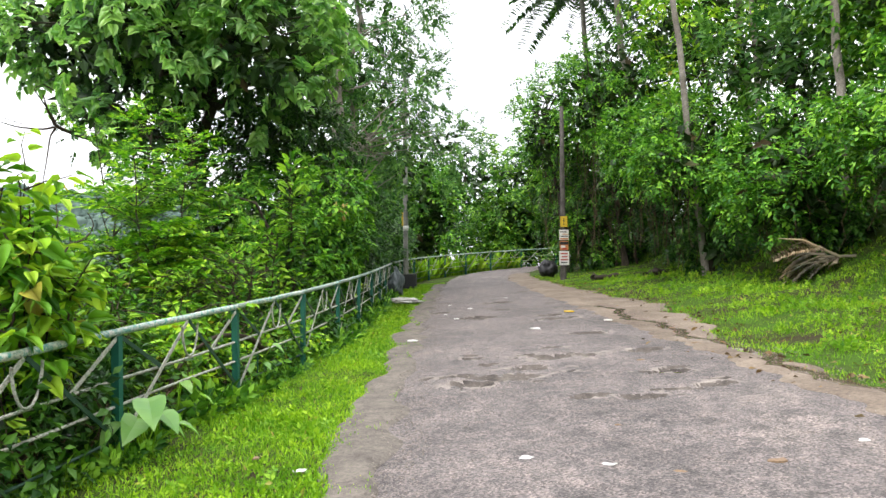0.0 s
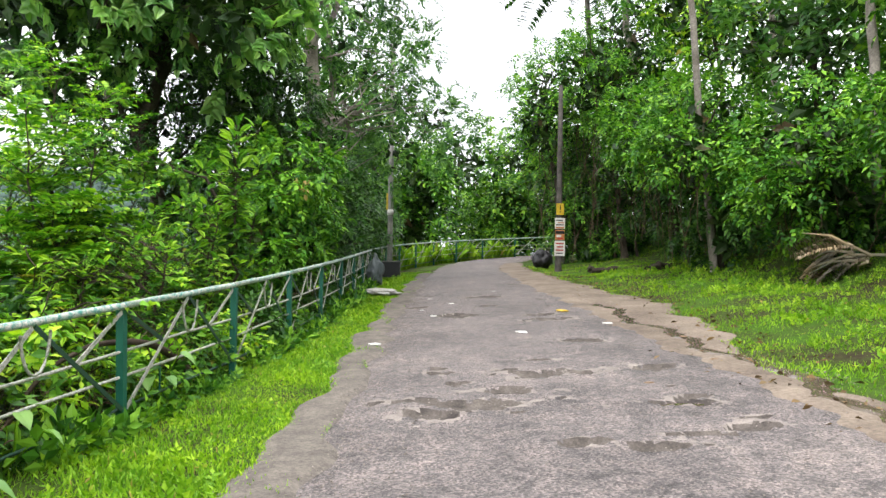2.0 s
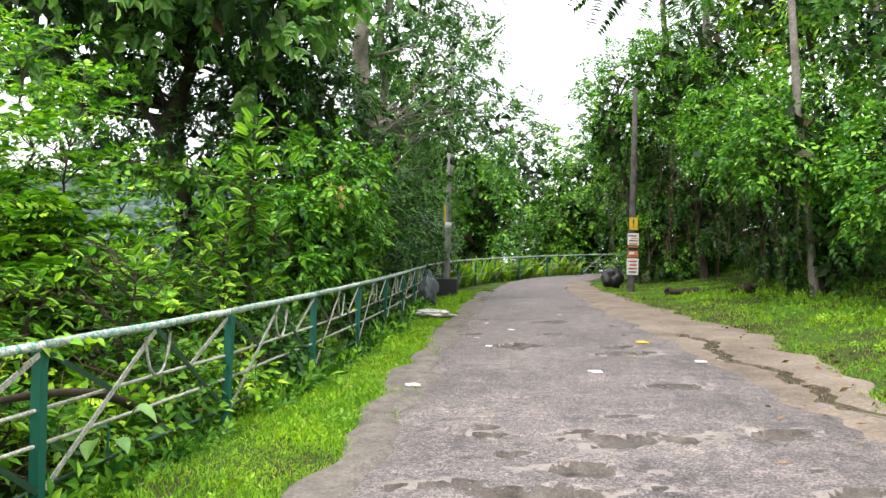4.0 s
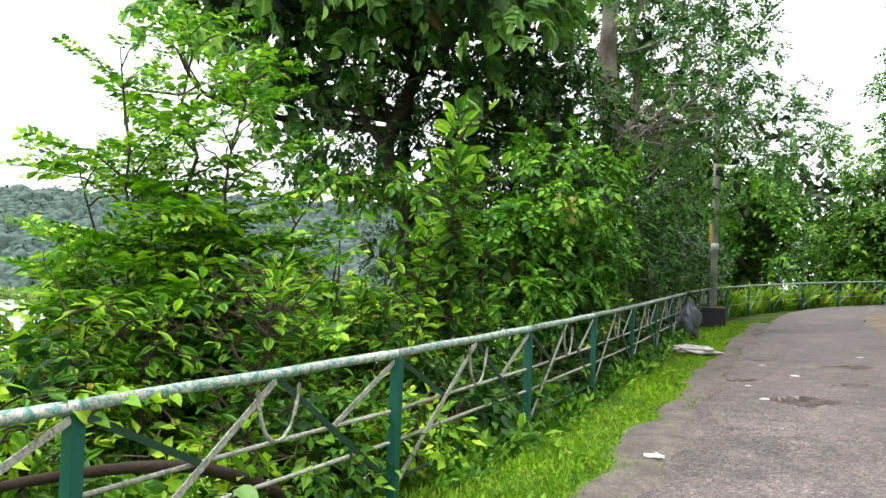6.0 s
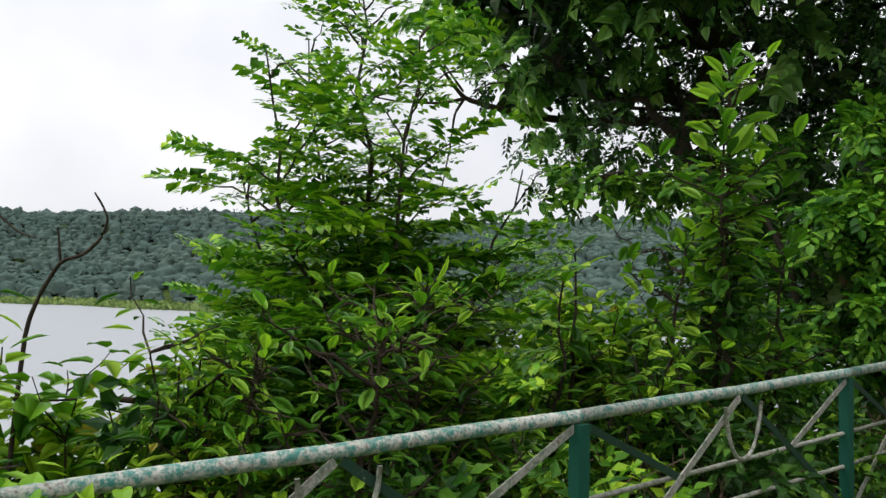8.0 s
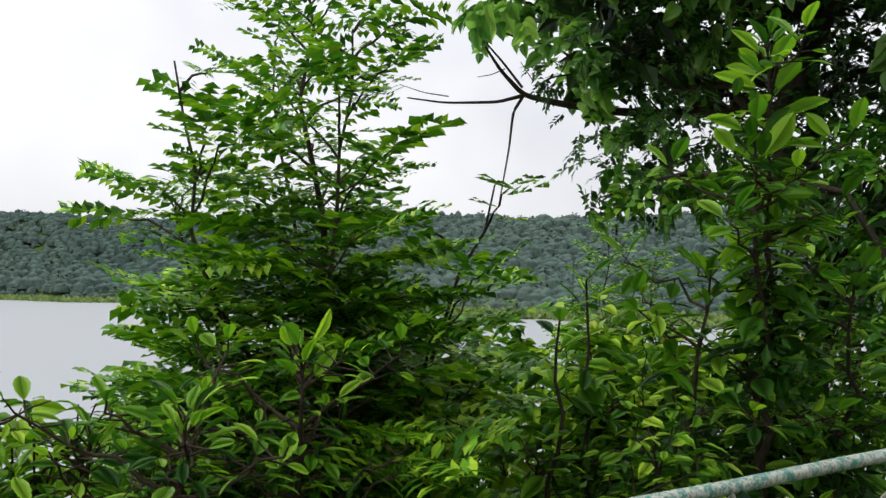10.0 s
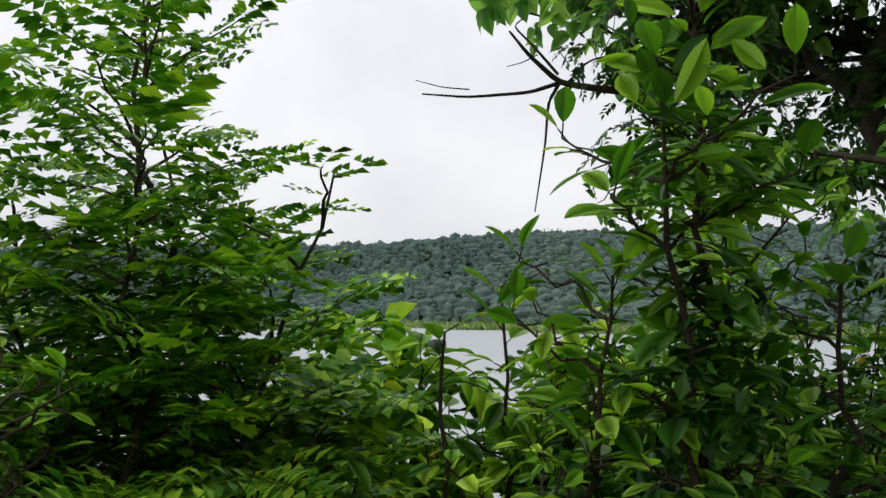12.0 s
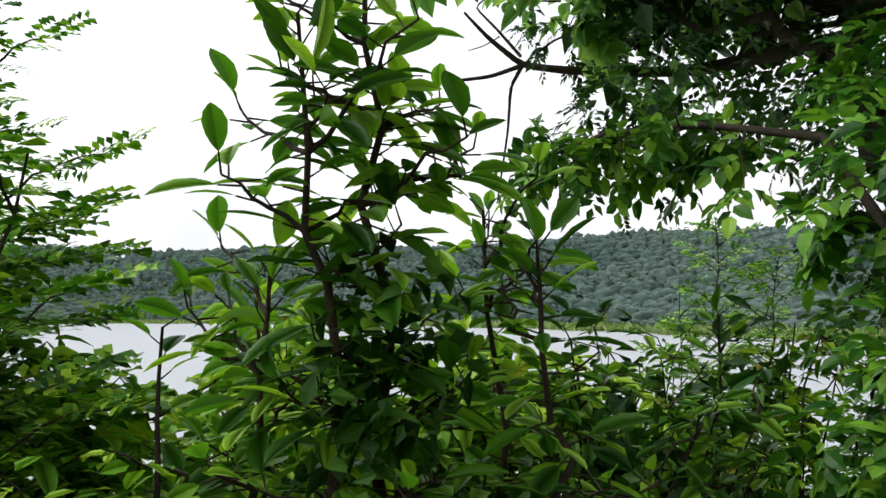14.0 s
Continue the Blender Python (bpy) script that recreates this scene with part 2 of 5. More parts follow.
class Soup:
    """Gathers triangles for one mesh."""

    def __init__(self):
        self.v, self.f, self.n = [], [], 0

    def add(self, verts, faces):
        self.v.append(np.asarray(verts, float))
        self.f.append(np.asarray(faces, int) + self.n)
        self.n += len(verts)

    def tube(self, pts, radii, sides=6):
        pts, radii = np.asarray(pts, float), np.asarray(radii, float)
        k = len(pts)
        d = unit(np.gradient(pts, axis=0))
        ref = np.where(np.abs(d[:, 2:3]) > 0.9, np.array([[1.0, 0, 0]]), np.array([[0, 0, 1.0]]))
        a = unit(np.cross(d, ref))
        b = np.cross(d, a)
        ang = np.linspace(0, 2 * np.pi, sides, endpoint=False)
        ring = pts[:, None] + radii[:, None, None] * (np.cos(ang)[None, :, None] * a[:, None] + np.sin(ang)[None, :, None] * b[:, None])
        i, j = np.meshgrid(np.arange(k - 1), np.arange(sides), indexing="ij")
        p, q = i * sides + j, i * sides + (j + 1) % sides
        f = np.concatenate([np.stack([p, q, q + sides], -1).reshape(-1, 3), np.stack([p, q + sides, p + sides], -1).reshape(-1, 3)])
        caps = [(0, s, s + 1) for s in range(1, sides - 1)] + [((k - 1) * sides, (k - 1) * sides + s + 1, (k - 1) * sides + s) for s in range(1, sides - 1)]
        self.add(ring.reshape(-1, 3), np.concatenate([f, np.array(caps)]))

    def scatter(self, template, origin, axis, normal, size, width=1.0):
        """One copy of a template (u along the axis, v across, w up) at each origin."""
        tv, tf = template
        axis = unit(axis)
        normal = unit(normal - axis * (axis * normal).sum(-1, keepdims=True))
        side = np.cross(normal, axis)
        size = np.broadcast_to(size, (len(origin),))[:, None, None]
        v = origin[:, None] + size * (tv[None, :, 0:1] * axis[:, None] + width * tv[None, :, 1:2] * side[:, None] + tv[None, :, 2:3] * normal[:, None])
        f = tf[None] + (np.arange(len(origin)) * len(tv))[:, None, None]
        self.add(v.reshape(-1, 3), f.reshape(-1, 3))

    def mesh(self, name, mat, smooth=False):
        return tri_mesh(name, np.concatenate(self.v), np.concatenate(self.f), mat, smooth)


def leaf_template(profile, fold=0.12, droop=0.18):
    """A leaf from half-widths along its length, folded on the midrib and drooping to the tip."""
    v, f = [], []
    for u, w in profile:
        v += [(u, 0, -droop * u * u), (u, -w, fold * w * 2 - droop * u * u), (u, w, fold * w * 2 - droop * u * u)]
    for i in range(len(profile) - 1):
        a, b = 3 * i, 3 * i + 3
        for side in (1, 2):
            if profile[i][1] == 0:
                f.append((a, b, b + side))
            elif profile[i + 1][1] == 0:
                f.append((a, b, a + side))
            else:
                f += [(a, b, b + side), (a, b + side, a + side)]
    v, f = np.array(v), np.array(f)
    used = np.unique(f)
    return v[used], np.searchsorted(used, f)


LEAF_SIMPLE = leaf_template([(0, 0), (0.42, 0.26), (1, 0)])
LEAF_OVATE = leaf_template([(0, 0), (0.12, 0.10), (0.32, 0.19), (0.58, 0.225), (0.80, 0.165), (0.93, 0.07), (1, 0)], 0.12, 0.22)
LEAF_HEART = leaf_template([(0, 0), (0.05, 0.25), (0.22, 0.38), (0.48, 0.37), (0.74, 0.22), (0.9, 0.08), (1, 0)], 0.16, 0.42)
def canopy_template(seed, rings=4, sides=7):
    """The bumpy upper surface of a far tree's crown."""
    rng = np.random.default_rng(seed)
    v, f = [(0.05 * rng.normal(), 0.05 * rng.normal(), 1.05)], []
    for i in range(1, rings + 1):
        el = math.pi * 0.62 * i / rings
        for k in range(sides):
            a = 2 * math.pi * (k + 0.5 * (i % 2)) / sides
            r = 1 + 0.17 * rng.normal()
            v.append((r * math.sin(el) * math.cos(a), r * math.sin(el) * math.sin(a), math.cos(el) * (1 + 0.12 * rng.normal())))
    for k in range(sides):
        f.append((0, 1 + k, 1 + (k + 1) % sides))
    for i in range(rings - 1):
        for k in range(sides):
            a, b = 1 + i * sides + k, 1 + i * sides + (k + 1) % sides
            f += [(a, a + sides, b), (b, a + sides, b + sides)]
    return np.array(v), np.array(f)


FAR_CROWNS = [canopy_template(k, 2, 6) for k in range(12)]
FAR_TUFT = (np.array([(0, 0, 0), (0.5, -0.5, 0.12), (1, 0, -0.2), (0.5, 0.5, 0.12)]), np.array([(0, 1, 2), (0, 2, 3)]))
LEAF_CLUMP = leaf_template([(0, 0), (0.5, 0.45), (1, 0)], 0.25, 0.25)
BLADE = (np.array([(0, -0.05, 0), (0, 0.05, 0), (0.55, 0.035, 0.03), (0.55, -0.035, 0.03), (1, 0, 0.22)]), np.array([(0, 1, 2), (0, 2, 3), (3, 2, 4)]))


def pinnate(pairs, leaflet, width, droop=0.25, bare=0.12, jit=0.0, seed=0):
    """A feathery leaf: a stalk with pairs of leaflets and one at the end."""
    rng = np.random.default_rng(seed)
    v, f = [(0, -0.006, 0), (0, 0.006, 0), (1, 0, -droop)], [(0, 1, 2)]
    for i in range(pairs):
        u = bare + (1 - bare) * i / pairs
        z = -droop * u * u
        ln = leaflet * (0.75 + 0.5 * math.sin(math.pi * (0.15 + 0.75 * i / pairs)))
        for s in (-1, 1):
            k = len(v)
            u += jit * rng.uniform(-0.5, 0.5) / pairs
            z += jit * rng.uniform(-0.06, 0.04)
            ln *= 1 + jit * rng.uniform(-0.25, 0.2)
            v += [(u, s * 0.01, z), (u + 0.14 * ln - width, s * 0.55 * ln, z + 0.02), (u + 0.2 * ln + width, s * 0.5 * ln, z + 0.02), (u + 0.3 * ln, s * ln, z - 0.03)]
            f += [(k, k + 1, k + 2), (k + 1, k + 3, k + 2)]
    return np.array(v, float), np.array(f)


FRONDS = [pinnate(7, 0.27, 0.065, 0.25, 0.10, 0.8, k) for k in range(4)]
PALM_FROND = pinnate(40, 0.30, 0.012, 0.75, 0.1, 0.5, 9)


# ---- the lie of the land ----
def smooth(a, b, x):
    t = np.clip((np.asarray(x, float) - a) / (b - a), 0, 1)
    return t * t * (3 - 2 * t)


FENCE = [(-3.05, 1.6), (-2.76, 3.95), (-2.48, 6.25), (-2.15, 8.52), (-1.86, 10.82), (-1.70, 13.26), (-1.62, 15.6), (-1.58, 18.0), (-1.58, 20.4), (-1.6, 22.8),
         (-1.62, 25.2), (-1.6, 27.6), (-1.5, 30.0), (-1.15, 32.4), (-0.6, 34.8), (0.1, 37.1), (1.1, 39.3), (2.4, 41.3), (4.1, 42.9), (6.1, 44.1), (8.3, 44.9)]
FY, FX = np.array([p[1] for p in FENCE]), np.array([p[0] for p in FENCE])
LAKE_Z = -4.6


def slab(x, y):
    """The tilted plane of the road."""
    return 0.0427 * np.clip(x, -8, 9) + 0.0258 * np.clip(y, -30, 70) - 0.03


def shore(theta):
    return np.interp(theta, [-40, 20, 45, 60, 82, 100, 125, 160], [120, 130, 150, 180, 290, 430, 520, 560])


def land(x, y):
    x, y = np.asarray(x, float), np.asarray(y, float)
    z = slab(x, y)
    u = np.interp(y, FY, FX) - x - 0.35 + np.maximum(y - 44.9, 0) * 0.7
    u = np.where(y < 1.6, -3.3 - x, u)
    z = z - 0.62 * np.maximum(u, 0) - 0.10 * np.maximum(u - 3, 0)
    v = np.maximum(x - 4.3 - np.maximum(y - 38, 0) * 0.55, 0)
    z = z + 0.10 * np.minimum(v, 3.2) + 0.55 * np.clip(v - 3.2, 0, 20) + 0.12 * np.maximum(v - 23.2, 0)
    z = np.maximum(np.minimum(z, 45), LAKE_Z - 1.5)
    d, th = np.hypot(x, y - 10), np.degrees(np.arctan2(-x, y - 10))
    s = d - shore(th)
    far = LAKE_Z - 1.5 + 1.9 * smooth(-12, 2, s) + 3.0 * smooth(8, 40, s) + (24 + 0.05 * shore(th)) * smooth(25, 250, s) + 3 * np.sin(x * 0.021) * np.cos(y * 0.017) * smooth(60, 250, s)
    return np.where((d > 60) & (th > 8) & (th < 178), np.maximum(z * 0 - 6.1, far), z)


def rough_land(x, y):
    x, y = np.asarray(x, float), np.asarray(y, float)
    bump = 0.05 * np.sin(1.7 * x + 0.6 * y) * np.sin(1.1 * y - 0.5 * x) + 0.03 * np.sin(4.1 * x) * np.sin(3.7 * y + 1)
    near = smooth(0.5, 2.0, np.abs(x - 1.4) - 2.4)
    return land(x, y) + bump * near


def spread(lo, hi, step, reach):
    core = np.arange(lo, hi + step / 2, step)
    out, s = [], step
    p = 0.0
    while p < reach:
        s *= 1.16
        p += s
        out.append(p)
    out = np.array(out)
    return np.concatenate([(lo - out)[::-1], core, hi + out])


def grid_mesh(name, xs, ys, height, mat, smooth_shade=True):
    X, Y = np.meshgrid(xs, ys)
    Z = height(X, Y)
    nx, ny = len(xs), len(ys)
    i, j = np.meshgrid(np.arange(ny - 1), np.arange(nx - 1), indexing="ij")
    a = i * nx + j
    f = np.stack([a, a + 1, a + 1 + nx, a + nx], -1).reshape(-1, 4)
    return tri_mesh(name, np.stack([X, Y, Z], -1).reshape(-1, 3), f, mat, smooth_shade)


ground = put("ground", grid_mesh("ground", spread(-12, 16, 0.4, 1900), spread(-4, 56, 0.4, 1900), lambda x, y: rough_land(x, y) - 0.02, M_GROUND))
tagged(ground, "leafy soil ground sloping down to the lake", "ground", kind="structure")
lake = put("lake_water", grid_mesh("lake_water", np.linspace(-1500, 60, 40), np.linspace(-900, 1500, 40), lambda x, y: 0 * x + LAKE_Z, M_LAKE))
tagged(lake, "calm grey lake water reflecting the overcast sky", "lake", kind="structure")


# ---- the road ----
def road_left(y):
    return np.interp(y, [-6, 5.2, 11, 14, 20, 28, 36, 40, 44], [-0.55, -0.53, -0.45, -0.47, -0.33, -0.1, 0.5, 1.5, 3.2]) + 0.07 * np.sin(1.9 * y) * np.sin(0.83 * y + 1) + 0.04 * np.sin(5.3 * y)


def road_right(y):
    return np.interp(y, [-6, 6, 11, 15, 25, 31, 36, 40, 44], [3.6, 3.5, 3.42, 3.1, 2.72, 2.6, 3.2, 4.6, 6.4]) + 0.10 * np.sin(1.3 * y + 2) * np.sin(0.71 * y) + 0.06 * np.sin(4.7 * y) + 0.035 * np.sin(13.1 * y + 1)


HOLES = [(1.44, 10.2, 0.55, 0.30), (0.75, 8.9, 0.6, 0.22), (0.35, 8.55, 0.35, 0.25), (2.45, 10.4, 0.5, 0.2), (2.3, 8.7, 0.45, 0.18), (1.0, 9.4, 0.4, 0.2),
         (0.6, 15.9, 0.6, 0.3), (1.2, 19.5, 0.6, 0.3), (-0.05, 17.6, 0.45, 0.2), (2.2, 12.5, 0.4, 0.22), (1.9, 7.4, 0.4, 0.15), (1.32, 7.55, 0.22, 0.12), (2.0, 15.0, 0.5, 0.25), (2.6, 7.9, 0.35, 0.14)]


_hr = np.random.default_rng(77)
HOLES += [(_hr.uniform(-0.2, 3.2), _hr.uniform(7.0, 11.4), _hr.uniform(0.12, 0.3), _hr.uniform(0.06, 0.14)) for _ in range(16)]
HOLES += [(_hr.uniform(-0.1, 2.8), _hr.uniform(12, 24), _hr.uniform(0.15, 0.4), _hr.uniform(0.08, 0.2)) for _ in range(9)]
HOLES = [(hx, hy, 0.7 * rx, 0.62 * ry) for hx, hy, rx, ry in HOLES]


def hole_radius(x, y, hx, hy, rx, ry):
    wob = 1 + 0.3 * np.sin(9.3 * x - 3 * y) * np.sin(14 * y + 4 * x) + 0.25 * np.sin(5.3 * x + 2.7 * y + hx * 9) + 0.2 * np.sin(11 * x - 8 * y + hy * 3) + 0.12 * np.sin(23 * x + 19 * y) + 0.07 * np.sin(41 * x - 37 * y)
    return np.hypot((x - hx) / rx, (y - hy) / ry) / wob


def road_height(s, y):
    x = road_left(y) + s * (road_right(y) - road_left(y))
    z = slab(x, y) + 0.035 - 0.05 * (np.abs(s - 0.5) * 2) ** 8
    z = z + 0.008 * np.sin(2.3 * x + 1.1 * y) * np.sin(1.7 * y - x) + 0.005 * np.sin(7 * x + 3 * y) * np.sin(6 * y - 4 * x)
    deep, rim = 0 * x, 0 * x
    for hx, hy, rx, ry in HOLES:
        r = hole_radius(x, y, hx, hy, rx, ry)
        deep = np.maximum(deep, 0.034 * (1 - smooth(0.75, 1.02, r)))
        rim = np.maximum(rim, 0.012 * np.exp(-((r - 1.15) / 0.2) ** 2))
    crumbs = 0.006 * np.sin(31 * x + 17 * y) * np.sin(27 * y - 23 * x)
    return x, z - deep + rim * (deep == 0) + crumbs * (deep > 0.004)


def road_mesh():
    ss = np.linspace(0, 1, 80)
    ys = np.concatenate([np.arange(-6, 4, 0.25), np.arange(4, 21, 0.05), np.arange(21, 44.1, 0.2)])
    S, Y = np.meshgrid(ss, ys)
    X, Z = road_height(S, Y)
    nx, ny = len(ss), len(ys)
    i, j = np.meshgrid(np.arange(ny - 1), np.arange(nx - 1), indexing="ij")
    a = i * nx + j
    f = np.stack([a, a + 1, a + 1 + nx, a + nx], -1).reshape(-1, 4)
    me = tri_mesh("road", np.stack([X, Y, Z], -1).reshape(-1, 3), f, M_ASPHALT, True)
    me.materials.append(M_GRAVEL)
    me.materials.append(M_SILT)
    cx, cy = X[:-1, :-1].reshape(-1), Y[:-1, :-1].reshape(-1)
    bare = np.zeros(len(cx), np.int32)
    for hx, hy, rx, ry in HOLES:
        r = hole_radius(cx, cy, hx, hy, rx, ry)
        wob = np.sin(7 * cx + 3 * cy + hx) + np.sin(5 * cy - 4 * cx + 2 * hy) + 0.6 * np.sin(17 * cx + 13 * cy)
        bare[(bare == 0) & (r > 1.0) & (r < 1.25 + 0.25 * wob)] = 2
        bare[r < 0.93] = 1
    me.polygons.foreach_set("material_index", bare)
    return me


tagged(put("road", road_mesh()), "worn patched grey asphalt lane with shallow potholes", "road", kind="structure")


def strip_mesh(name, left, right, y0, y1, lift, mat, step=0.1, across=10, wave=0.015):
    ys, ss = np.arange(y0, y1, step), np.linspace(0, 1, across)
    S, Y = np.meshgrid(ss, ys)
    X = left(Y) + S * (right(Y) - left(Y))
    Z = land(X, Y) + lift + wave * np.sin(3 * X + 2 * Y) * np.sin(2.1 * Y) - 0.045 * (np.abs(S - 0.5) * 2) ** 4
    if name == "verge":
        Z = Z - 0.05 * np.exp(-((X - road_right(Y) - 0.27 - 0.06 * np.sin(2 * Y)) / 0.11) ** 2) * smooth(4, 6, Y) * (1 - smooth(17, 21, Y))
    nx = across
    i, j = np.meshgrid(np.arange(len(ys) - 1), np.arange(nx - 1), indexing="ij")
    a = i * nx + j
    f = np.stack([a, a + 1, a + 1 + nx, a + nx], -1).reshape(-1, 4)
    return tri_mesh(name, np.stack([X, Y, Z], -1).reshape(-1, 3), f, mat, True)


def verge_right(y):
    return np.interp(y, [-6, 7, 10, 14, 17, 23, 31, 36], [4.0, 3.95, 3.7, 4.3, 4.5, 4.0, 3.5, 3.7]) + 0.12 * np.sin(2.3 * y) * np.sin(0.9 * y) + 0.05 * np.sin(6 * y)


tagged(put("verge", strip_mesh("verge", lambda y: road_right(y) - 0.25, verge_right, -6, 36, 0.04, M_SAND, 0.1, 22)), "bare sandy dirt shoulder beside the asphalt", "verge", kind="structure")
tagged(put("verge_edge", strip_mesh("verge_edge", lambda y: road_left(y) - 0.36 - 0.10 * np.sin(1.1 * y), lambda y: road_left(y) + 0.10 + 0.10 * np.sin(3.1 * y + 1) * np.sin(1.3 * y), -6, 30, 0.042, M_EDGE)), "narrow crumbling dirt edge between grass and asphalt", "verge", kind="structure")
tagged(put("gutter_puddle", strip_mesh("gutter_puddle", lambda y: road_right(y) + 0.13 + 0.06 * np.sin(2 * y), lambda y: road_right(y) + 0.41 + 0.06 * np.sin(2 * y), 5.5, 17.5, 0.024, M_PUDDLE, 0.1, 6, 0.0)), "shallow muddy rain puddle along the gutter", "puddle", kind="structure")


# ---- plants ----
def spray(count, leaf, length, angle=0.95, droop=0.3, seed=1):
    """A twig with alternate leaves and one at the tip, as a template."""
    rng = np.random.default_rng(seed)
    s = Soup()
    s.add([(0, -0.008, 0), (0, 0.008, 0), (0.9, 0, -droop * 0.8)], [(0, 1, 2)])
    for i in range(count):
        u = 0.15 + 0.8 * i / count
        side = 1 if i % 2 else -1
        a = angle * rng.uniform(0.75, 1.2)
        last = i == count - 1
        ax = np.array([[1.0, 0.1 * side, -0.3]]) if last else np.array([[math.cos(a), side * math.sin(a), rng.uniform(-0.45, 0.15)]])
        nm = np.array([[rng.uniform(-0.3, 0.2), rng.uniform(-0.3, 0.3), 1.0]])
        s.scatter(leaf, np.array([[u, side * 0.008, -droop * u * u]]), ax, nm, np.array([length * rng.uniform(0.75, 1.15)]))
    return np.concatenate(s.v), np.concatenate(s.f)


LEAF_ROUND = leaf_template([(0, 0), (0.28, 0.27), (0.66, 0.25), (1, 0)], 0.12, 0.25)
SPRAY_SMALL = spray(9, LEAF_SIMPLE, 0.40, seed=2)
SPRAY_OVATE = spray(8, LEAF_ROUND, 0.46, 0.95, 0.3, seed=3)
SPRAY_BROAD = spray(6, LEAF_HEART, 0.52, 0.9, 0.45, seed=4)
SPRAY_MOUND = spray(6, LEAF_ROUND, 0.5, 0.95, 0.35, seed=13)
SPRAY_FAR = spray(5, LEAF_SIMPLE, 0.52, 1.0, 0.35, seed=6)
SPRAY_VINE = spray(8, LEAF_SIMPLE, 0.42, 1.1, 0.7, seed=5)


def blob_points(blobs, n, rng, inner=0.55):
    """n points in the outer part of a set of ellipsoids (x, y, z, rx, ry, rz)."""
    b = np.array(blobs, float)
    w = (b[:, 3] * b[:, 4] * b[:, 5]) ** (2 / 3)
    k = rng.choice(len(b), n, p=w / w.sum())
    d = unit(rng.normal(size=(n, 3)))
    r = inner + (1 - inner) * rng.random((n, 1)) ** 0.7
    return b[k, :3] + d * r * b[k, 3:], d


def dome_sprays(soup, centres, out_dir, per, template, size, radius, rng, droop=0.3, up=0.7, loose=0.22):
    """Each centre carries a rounded tuft: sprays over its upper and outer side."""
    n = len(centres) * per
    rad = np.repeat(radius * rng.uniform(0.6, 1.35, len(centres)), per)[:, None]
    c, o = np.repeat(centres, per, 0), np.repeat(out_dir, per, 0)
    d = unit(rng.normal(size=(n, 3)) + np.array([0, 0, up]) + 0.75 * o)
    tang = rng.normal(size=(n, 3))
    axis = d * 0.75 + unit(tang) * 0.6 + np.array([0, 0, -droop])
    normal = d * 0.7 + np.array([0, 0, 0.9]) + rng.normal(size=(n, 3)) * loose
    soup.scatter(template, c + d * rad * rng.uniform(0.35, 1.0, (n, 1)), axis, normal, size * rng.uniform(0.7, 1.3, n))


def bend(a, b, rng, wob=0.08, n=5, sag=0.0):
    a, b = np.asarray(a, float), np.asarray(b, float)
    t = np.linspace(0, 1, n)[:, None]
    ln = np.linalg.norm(b - a)
    p = a + (b - a) * t + rng.normal(size=(n, 3)) * wob * ln * np.sin(np.pi * t)
    p[:, 2] += sag * ln * np.sin(np.pi * t[:, 0])
    return p


def plant(name, base, blobs, label, category, tufts, per, template, size, leaf_mat, seed, radius=0.45, trunk_r=0.06, limbs=10, bark=None,
          top=None, droop=0.3, up=0.7, group="", sides=7, twig=0.35, inner=0.6, core=60, core_size=0.3, core_mat=None, loose=0.22, smooth_leaf=False):
    """A tree or shrub: a tapered trunk with limbs, and a crown of leaves in tufts round inner leaves coloured dark as
    shade.
    """
    rng = np.random.default_rng(seed)
    bark = bark or M_BARK_DARK
    root = np.array([base[0], base[1], float(rough_land(base[0], base[1])) - 0.08])
    ob = thing(name, root, label, category, group)
    wood = Soup()
    if top is None:
        top = (np.mean([q[0] for q in blobs]), np.mean([q[1] for q in blobs]), max(q[2] for q in blobs))
    stem = bend(root, top, rng, 0.013, 9)
    wood.tube(stem, trunk_r * np.linspace(1.15, 0.35, 9), sides)
    centres, out_dir = blob_points(blobs, tufts, rng, inner)
    for k in rng.permutation(tufts)[:limbs]:
        below = stem[stem[:, 2] < centres[k, 2]]
        h = below[-1] if len(below) else stem[2]
        wood.tube(bend(h, centres[k], rng, 0.07, 6, 0.06), trunk_r * twig * np.linspace(1, 0.2, 6), 5)
    put("trunk", wood.mesh("trunk", bark, True), ob)
    crown = Soup()
    dome_sprays(crown, centres, out_dir, per, template, size, radius, rng, droop, up, loose)
    put("crown", crown.mesh("crown", leaf_mat, smooth_leaf), ob)
    # Near-black core leaves, their colour standing in for shade deep in the crown
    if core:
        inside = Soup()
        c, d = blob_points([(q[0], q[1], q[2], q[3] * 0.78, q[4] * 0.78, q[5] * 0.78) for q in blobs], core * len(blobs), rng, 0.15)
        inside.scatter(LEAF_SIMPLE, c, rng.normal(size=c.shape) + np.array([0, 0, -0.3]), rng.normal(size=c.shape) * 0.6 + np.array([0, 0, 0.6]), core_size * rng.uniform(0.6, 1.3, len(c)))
        put("shade_leaves", inside.mesh("shade_leaves", core_mat or M_LEAF_SHADE), ob)
    return ob


M_VINE = two_tone("dead_vine", (0.06, 0.04, 0.026), (0.15, 0.105, 0.07), 6.0, 0.9, 0.1, 0.3, 0.005, 60.0)
